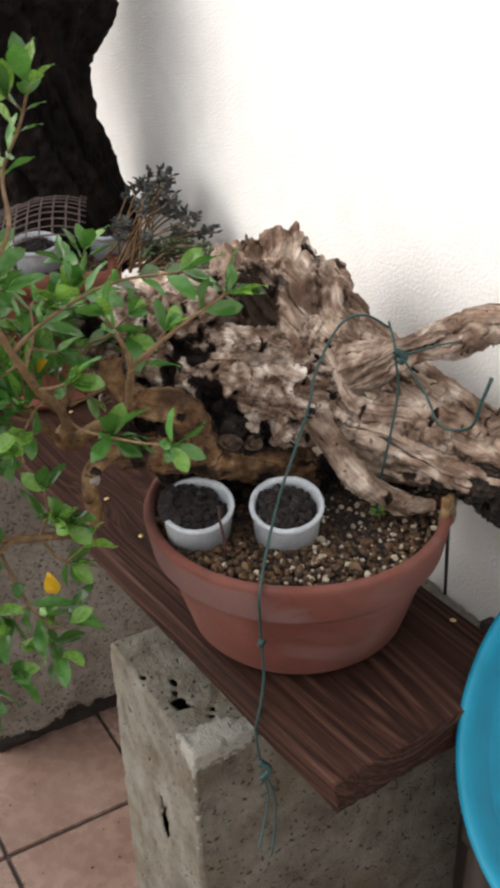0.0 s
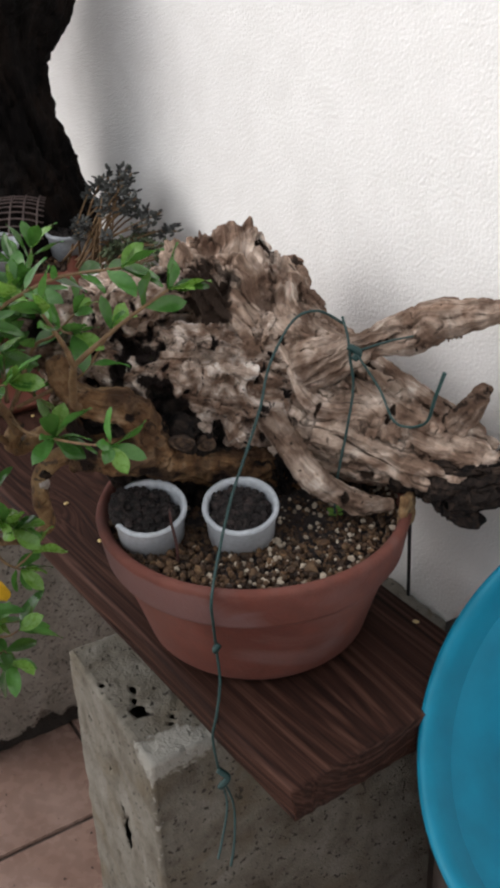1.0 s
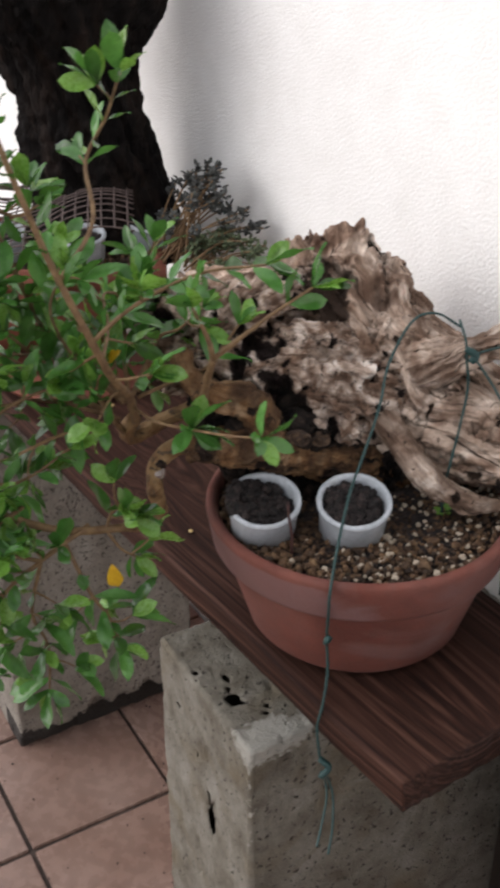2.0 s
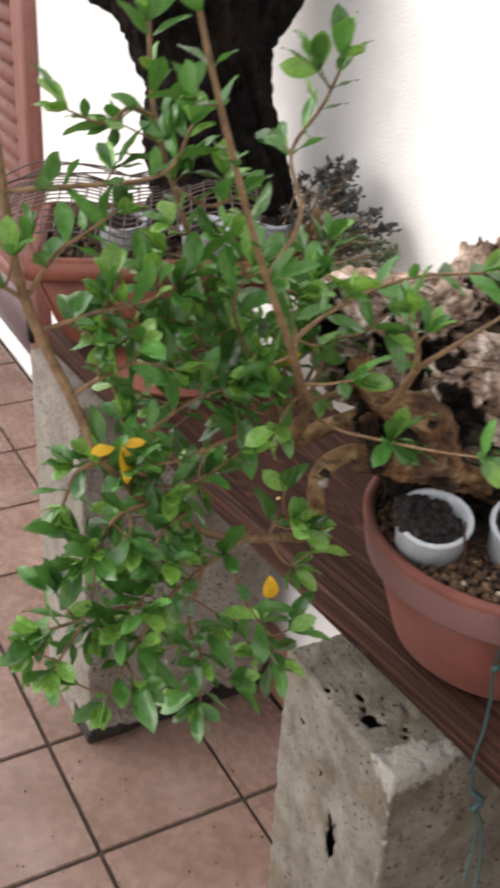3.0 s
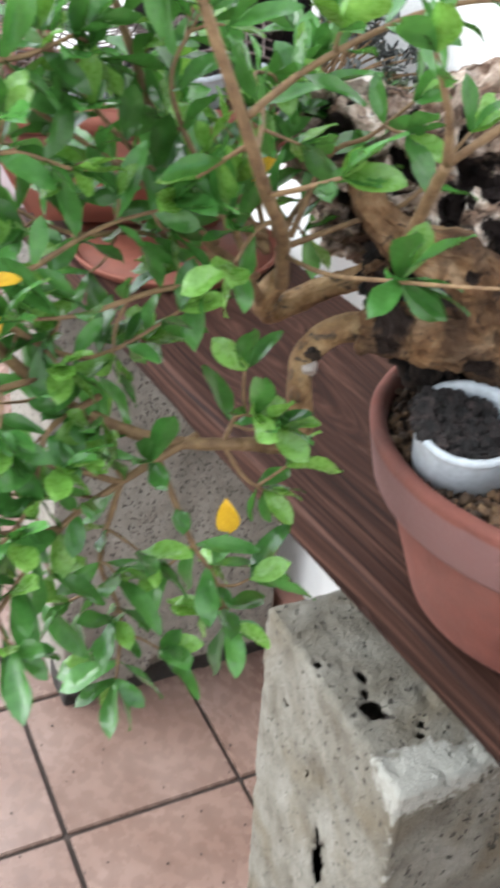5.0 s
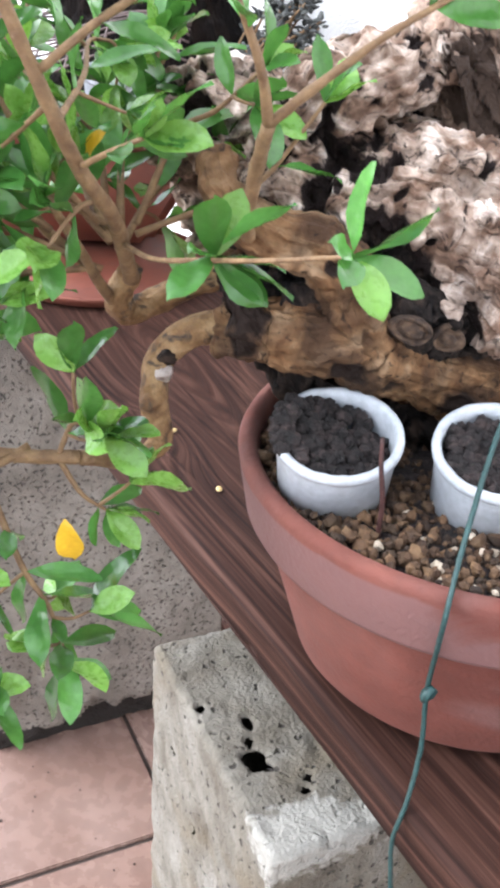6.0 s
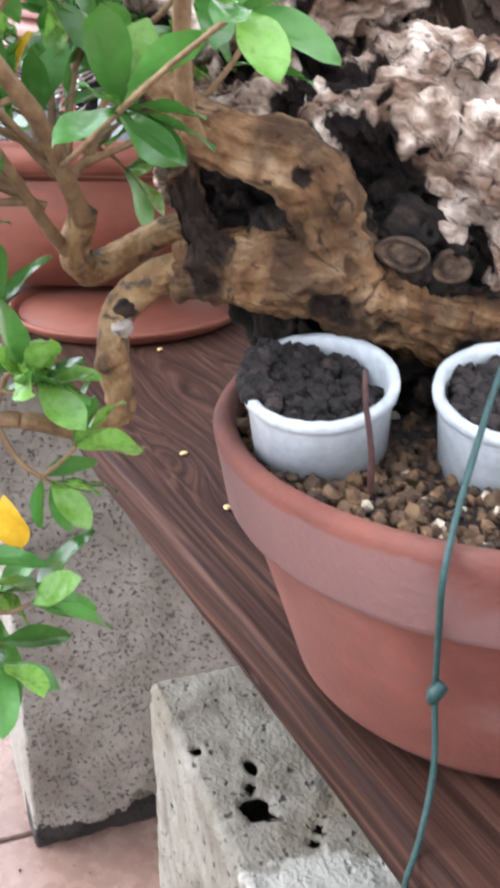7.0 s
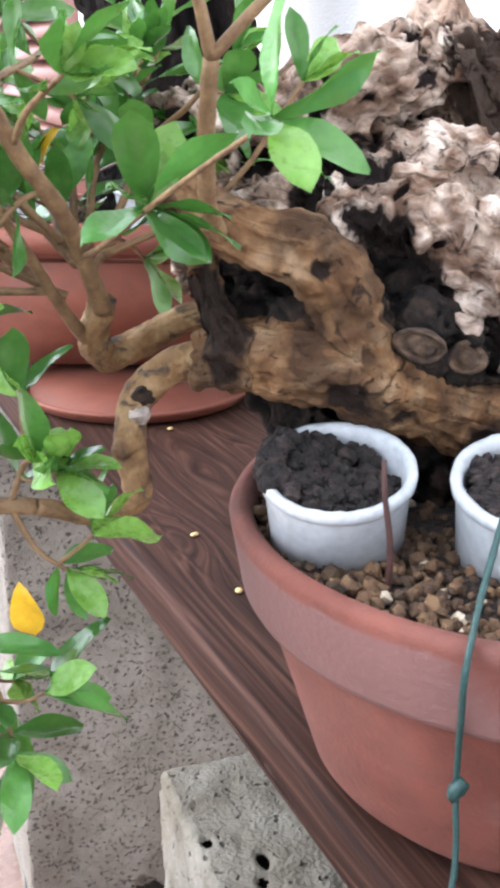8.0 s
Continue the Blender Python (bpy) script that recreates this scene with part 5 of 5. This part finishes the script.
raw("cord_end", *tube([(0.376, -0.645, 1.200), (0.377, -0.685, 1.174), (0.370, -0.722, 1.153), (0.375, -0.759, 1.167), (0.378, -0.769, 1.199), (0.384, -0.773, 1.224)], [0.0012, 0.0013, 0.0021], 8, 60, 0.12, 0.05), CORD, tie)
raw("cord_end", *tube([(0.376, -0.643, 1.199), (0.398, -0.668, 1.214), (0.414, -0.690, 1.224)], [0.0012, 0.0010], 8, 24, 0.12, 0.05), CORD, tie)
tagged(raw("black_cord", *tube([(0.447, -0.640, 1.020), (0.455, -0.648, 0.985), (0.452, -0.655, 0.930), (0.448, -0.662, 0.870)], [0.0022, 0.0022], 8, 30), BLACK_CORD), "thin black cord from the pot's rim to the plank", "cord")

# ---- petals on the plank ----
for at, a in (((0.187, -0.236, PTOP + 0.002), 0.4), ((0.188, -0.347, PTOP + 0.002), 1.3), ((0.425, -0.705, PTOP + 0.002), 2.2), ((0.245, 0.040, PTOP + 0.003), 0.9)):
    bm = bmesh.new()
    bmesh.ops.create_icosphere(bm, subdivisions=2, radius=0.0042, matrix=Matrix.Translation(at) @ Matrix.Rotation(a, 4, "Z") @ Matrix.Diagonal((1.0, 0.7, 0.35, 1)))
    tagged(part("petal", bm, PETAL), "small pale yellow fallen petal lying on the plank", "petal", "fallen petals")

# ---- blue tub leaning on a stool ----
axis = Vector((-0.73, 0.05, 0.68)).normalized()
rim_at = Vector((0.410, -1.016, 0.957))
tub = thing("plastic_tub", rim_at - 0.25 * axis, "large bright blue plastic tub tilted on its side", "tub")
turn = Matrix.Translation(rim_at) @ axis.to_track_quat("Z", "Y").to_matrix().to_4x4()
prof = [(0.160, -0.25), (0.168, -0.246), (0.186, -0.15), (0.211, -0.045), (0.2135, -0.034), (0.2085, -0.034), (0.180, -0.15), (0.160, -0.235), (0.150, -0.242)]
v, f = lathe(prof, 128)
raw("tub_body", np.array([turn @ Vector(p) for p in v]), f, BLUE, tub)
prof = [(0.2140, -0.036), (0.218, -0.036), (0.226, -0.031), (0.230, -0.022), (0.231, -0.008), (0.228, -0.001), (0.222, 0.001), (0.216, -0.003), (0.2125, -0.012), (0.2088, -0.034)]
v, f = lathe(prof, 160)
raw("tub_rim", np.array([turn @ Vector(p) for p in v]), f[:-2], BLUE, tub, "rolled blue rim")
stool = thing("stool", (0.66, -1.03, 0), "dark plain wooden stool under the blue tub", "stool")
part("seat", box(bmesh.new(), 0.375, 0.80, -1.20, -0.802, 0.622, 0.652, 0.004), DARK_STOOL, stool)
for x in (0.38, 0.75):
    for y in (-1.19, -0.85):
        part("leg", box(bmesh.new(), x, x + 0.04, y, y + 0.04, 0.0, 0.623, 0.003), DARK_STOOL, stool)
part("apron", box(bmesh.new(), 0.384, 0.79, -0.848, -0.826, 0.30, 0.621, 0.003), DARK_STOOL, stool)

# ---- rear planter with its stump ----
slab = thing("terracotta_saucer", (0.25, 0.196, PTOP), "round shallow terracotta saucer under the rear planter", "saucer")
U, V = np.array((0.914, -0.406)), np.array((0.406, 0.914))


def slanted_box(c0, w0, d0, z0, c1, w1, d1, z1):
    """Eight corners of a flared box whose front edges start at c0 below and c1 above."""
    out = []
    for c, w, d, z in ((c0, w0, d0, z0), (c1, w1, d1, z1)):
        c = np.array(c)
        for p in (c, c + w * U, c + w * U + d * V, c + d * V):
            out.append((p[0], p[1], z))
    return out


def rounded_hull(corners, bevel, segments=3):
    bm = bmesh.new()
    vs = [bm.verts.new(c) for c in corners]
    for q in ((3, 2, 1, 0), (4, 5, 6, 7), (0, 1, 5, 4), (1, 2, 6, 5), (2, 3, 7, 6), (3, 0, 4, 7)):
        bm.faces.new([vs[i] for i in q])
    bmesh.ops.bevel(bm, geom=bm.edges[:], offset=bevel, segments=segments, affect="EDGES")
    return bm


v, f = lathe([(0.116, 0.001), (0.128, 0.002), (0.132, 0.006), (0.132, 0.012), (0.02, 0.012)], 96, 0.003, 5)
raw("saucer_base", v + np.array((0.250, 0.196, PTOP)), f, TERRACOTTA_OLD, slab)
v, f = lathe([(0.133, 0.003), (0.136, 0.004), (0.143, 0.013), (0.144, 0.016), (0.141, 0.018), (0.137, 0.015), (0.133, 0.012)], 96, 0.003, 5)
raw("saucer_rim", v + np.array((0.250, 0.196, PTOP)), f[:-2], TERRACOTTA_OLD, slab)
planter = thing("terracotta_planter", (0.26, 0.3, PTOP + 0.02), "square flared terracotta planter with grit and cups", "planter")
PZ = 1.085
bm = rounded_hull(slanted_box((0.078, 0.312), 0.264, 0.20, PTOP + 0.021, (-0.002, 0.219), 0.380, 0.285, PZ - 0.035), 0.012)
part("planter_body", bm, TERRACOTTA_OLD, planter)
c0 = np.array((-0.018, 0.206))
rim_bm = bmesh.new()
outer = [c0, c0 + 0.407 * U, c0 + 0.407 * U + 0.305 * V, c0 + 0.305 * V]
innr = [c0 + 0.022 * (U + V), c0 + 0.385 * U + 0.022 * V, c0 + 0.385 * U + 0.283 * V, c0 + 0.022 * U + 0.283 * V]
ro = [[rim_bm.verts.new((p[0], p[1], z)) for p in ring] for ring, z in ((outer, PZ - 0.036), (outer, PZ), (innr, PZ), (innr, PZ - 0.036))]
for a in range(4):
    b, c = ro[a], ro[(a + 1) % 4]
    for i in range(4):
        rim_bm.faces.new((b[i], b[(i + 1) % 4], c[(i + 1) % 4], c[i]))
bmesh.ops.recalc_face_normals(rim_bm, faces=rim_bm.faces[:])
bmesh.ops.bevel(rim_bm, geom=rim_bm.edges[:], offset=0.005, segments=2, affect="EDGES")
part("planter_rim", rim_bm, TERRACOTTA_OLD, planter)
fill = [(*(p), PZ - 0.014) for p in innr]
bm = bmesh.new()
bm.faces.new([bm.verts.new(p) for p in fill])
bmesh.ops.subdivide_edges(bm, edges=bm.edges[:], cuts=12, use_grid_fill=True)
part("planter_soil", bm, SOIL, planter)


def in_planter(rng):
    p = c0 + U * rng.uniform(0.025, 0.382) + V * rng.uniform(0.025, 0.28)
    return np.array((p[0], p[1], PZ - 0.012 + rng.uniform(0, 0.006)))


v, f = pebbles(1500, in_planter, 0.0052, 31)
tagged(raw("planter_grit", v, f, GRIT), "reddish brown grit on the planter's soil", "gravel", kind="stuff")
SMALL = Matrix.Rotation(radians(8), 4, Vector((0.8, -0.45, 0)))
soil_cup((0.155, 0.235, PZ - 0.010), SMALL, "small white plastic cup under the wire netting", "cups in the planter", seed=5)
soil_cup((0.262, 0.160, PZ - 0.010), SMALL, "small white plastic cup with dark soil in the planter", "cups in the planter", seed=6)
soil_cup((0.390, 0.165, PZ - 0.010), SMALL, "small white plastic cup near the wall plant", "cups in the planter", seed=7)

stump = thing("stump", (0.36, 0.30, PZ), "thick black-barked stump rising from the rear planter", "tree stump")
raw("stump_trunk", *joined(
    tube([(0.350, 0.285, 1.040), (0.355, 0.290, 1.110), (0.346, 0.300, 1.200), (0.334, 0.305, 1.300), (0.316, 0.310, 1.380), (0.306, 0.315, 1.470), (0.32, 0.31, 1.60)], [0.138, 0.122, 0.107, 0.096, 0.102, 0.130, 0.135], 110, 130, 0.10, 0.10, 0.05, 2.0, 31, 7.0, 7.0),
    tube([(0.350, 0.300, 1.360), (0.290, 0.420, 1.430), (0.210, 0.560, 1.470), (0.150, 0.70, 1.52)], [0.075, 0.062, 0.050, 0.040], 70, 80, 0.14, 0.12, 0.06, 2.0, 32, 6.0, 9.0),
    tube([(0.355, 0.30, 1.36), (0.385, 0.285, 1.405), (0.435, 0.275, 1.440), (0.470, 0.270, 1.470)], [0.060, 0.050, 0.036, 0.022], 60, 50, 0.2, 0.2, 0.06, 2.0, 33, 6.0, 12.0)), BLACK_BARK, stump)

# ---- succulent by the wall ----
succ = thing("succulent_plant", (0.44, 0.10, PZ - 0.01), "dusky green small-leaved succulent in the planter's corner", "succulent")
leafs, low_leafs, stalks = [], [], []
rs = np.random.default_rng(77)
for k in range(32):
    b = np.array((0.405 + rs.uniform(-0.05, 0.04), 0.100 + rs.uniform(-0.05, 0.06), PZ - 0.01))
    a, e = rs.uniform(0, 6.283), rs.uniform(0.12, 1.45)
    way = np.array((0.075 * math.cos(a) * math.cos(e) + 0.020, 0.115 * math.sin(a) * math.cos(e) - 0.012, 0.110 * math.sin(e))) * rs.uniform(0.75, 1.15)
    tip = np.array((0.425, 0.085, PZ + 0.020)) + way
    tip[0] = min(tip[0], 0.520)
    stalks.append(tube([b, (b + tip) / 2 + (0, 0, 0.012), tip], [0.0022, 0.0012], 6, 8))
    for j in range(17):
        a, e = rs.uniform(0, 6.283), rs.uniform(-0.3, 1.2)
        d = np.array((math.cos(a) * math.cos(e), math.sin(a) * math.cos(e), math.sin(e)))
        at = tip - (tip - b) * rs.uniform(0, 0.22) + rs.normal(size=3) * 0.003
        at[0] = min(at[0], 0.518)
        leafs.append(tube([at, at + d * 0.005, at + d * 0.012], [0.001, 0.0042, 0.0018], 6, 5, flat=0.5))
for k in range(26):
    b = np.array((0.420 + rs.uniform(-0.04, 0.03), 0.070 + rs.uniform(-0.05, 0.04), PZ - 0.01))
    tip = np.array((0.452 + rs.uniform(-0.05, 0.045), 0.020 + rs.uniform(-0.06, 0.05), PZ + rs.uniform(-0.005, 0.045)))
    stalks.append(tube([b, (b + tip) / 2 + (0, 0, 0.010), tip], [0.0020, 0.0012], 6, 8))
    for j in range(22):
        a, e = rs.uniform(0, 6.283), rs.uniform(-0.3, 1.2)
        d = np.array((math.cos(a) * math.cos(e), math.sin(a) * math.cos(e), math.sin(e)))
        at = tip - (tip - b) * rs.uniform(0, 0.3) + rs.normal(size=3) * 0.004
        at[0] = min(at[0], 0.518)
        low_leafs.append(tube([at, at + d * 0.005, at + d * 0.010], [0.001, 0.0036, 0.0014], 6, 5, flat=0.5))
for st in stalks:
    raw("stalk", *st, TWIG, succ)
raw("succulent_leaves", *joined(*leafs), SEDUM, succ)["kind"] = "stuff"
raw("lower_leaves", *joined(*low_leafs), SEDUM_GREEN, succ, "greener lower leaves")["kind"] = "stuff"

# ---- wire netting over the planter ----
net = thing("wire_netting", (0.15, 0.3, PZ), "rusty square wire netting arched over the planter", "netting")


def net_at(u, w):
    p = c0 + U * u + V * w
    hump = 0.060 * math.sin(math.pi * min(max((u + 0.09) / 0.30, 0), 1)) + 0.085 * math.sin(math.pi * min(max((u - 0.15) / 0.32, 0), 1))
    return (p[0], p[1], PZ + 0.008 + hump * (0.75 + 0.25 * math.sin(w * 14 + 1)) - 0.10 * max(0.0, -u) + 0.13 * w)


wires = []
for u in np.arange(-0.09, 0.365, 0.020):
    wires.append(tube([net_at(u, w) for w in np.linspace(-0.032, 0.212, 8)], [0.0014, 0.0014], 5, 22))
for w in np.arange(-0.03, 0.225, 0.020):
    wires.append(tube([net_at(u, w) for u in np.linspace(-0.09, 0.36, 18)], [0.0014, 0.0014], 5, 44))
for k in range(5):
    wires.append(tube([Vector(net_at(u, 0.205 + 0.006 * k)) + Vector((0.004 * math.sin(40 * u + k), 0, 0.004 * k + 0.006 * math.sin(23 * u + 2 * k))) for u in np.linspace(-0.09, 0.20, 14)], [0.0017, 0.0017], 5, 36))
for w in wires:
    raw("wire", *w, NETTING, net)

def on_floor(rng):
    return np.array((0.05 + rng.uniform(-0.35, 0.42), 0.05 + rng.uniform(-0.35, 0.2), 0.0015))


v, f = pebbles(70, on_floor, 0.0022, 91)
tagged(raw("soil_crumbs", v, f, SOIL), "dark soil crumbs scattered on the floor tiles", "soil", kind="stuff")

# ---- floor tiles, last ----
floor = thing("floor", (0, 0, 0), "pinkish terracotta floor tiles with dark joints", "floor", kind="structure")
bm = box(bmesh.new(), -T / 2 + 0.0042, T / 2 - 0.0042, -T / 2 + 0.0042, T / 2 - 0.0042, -0.010, 0.0, 0.0022)
tile_me = bpy.data.meshes.new("tile")
bm.to_mesh(tile_me)
bm.free()
tile_me.materials.append(TILE)
far = []
for i in range(-SPAN, 2):
    for j in range(-SPAN, 24):
        x, y = (i + 0.5) * T, (j + 0.5) * T
        wide = 1.0
        if i == 1:
            x, wide = T + (0.487 - T) / 2, (0.487 - T - 0.006) / (T - 0.0084)
        if i >= -4 and -4 <= j <= 14:
            ob = new("tile", tile_me)
            ob.parent, ob.location, ob.scale = floor, (x, y, 0), (wide, 1, 1)
        else:
            far.append((np.array([(p.co.x * wide + x, p.co.y + y, p.co.z) for p in tile_me.vertices]), [tuple(q.vertices) for q in tile_me.polygons]))
raw("far_tiles", *joined(*far), TILE, floor, smooth=False)["kind"] = "stuff"
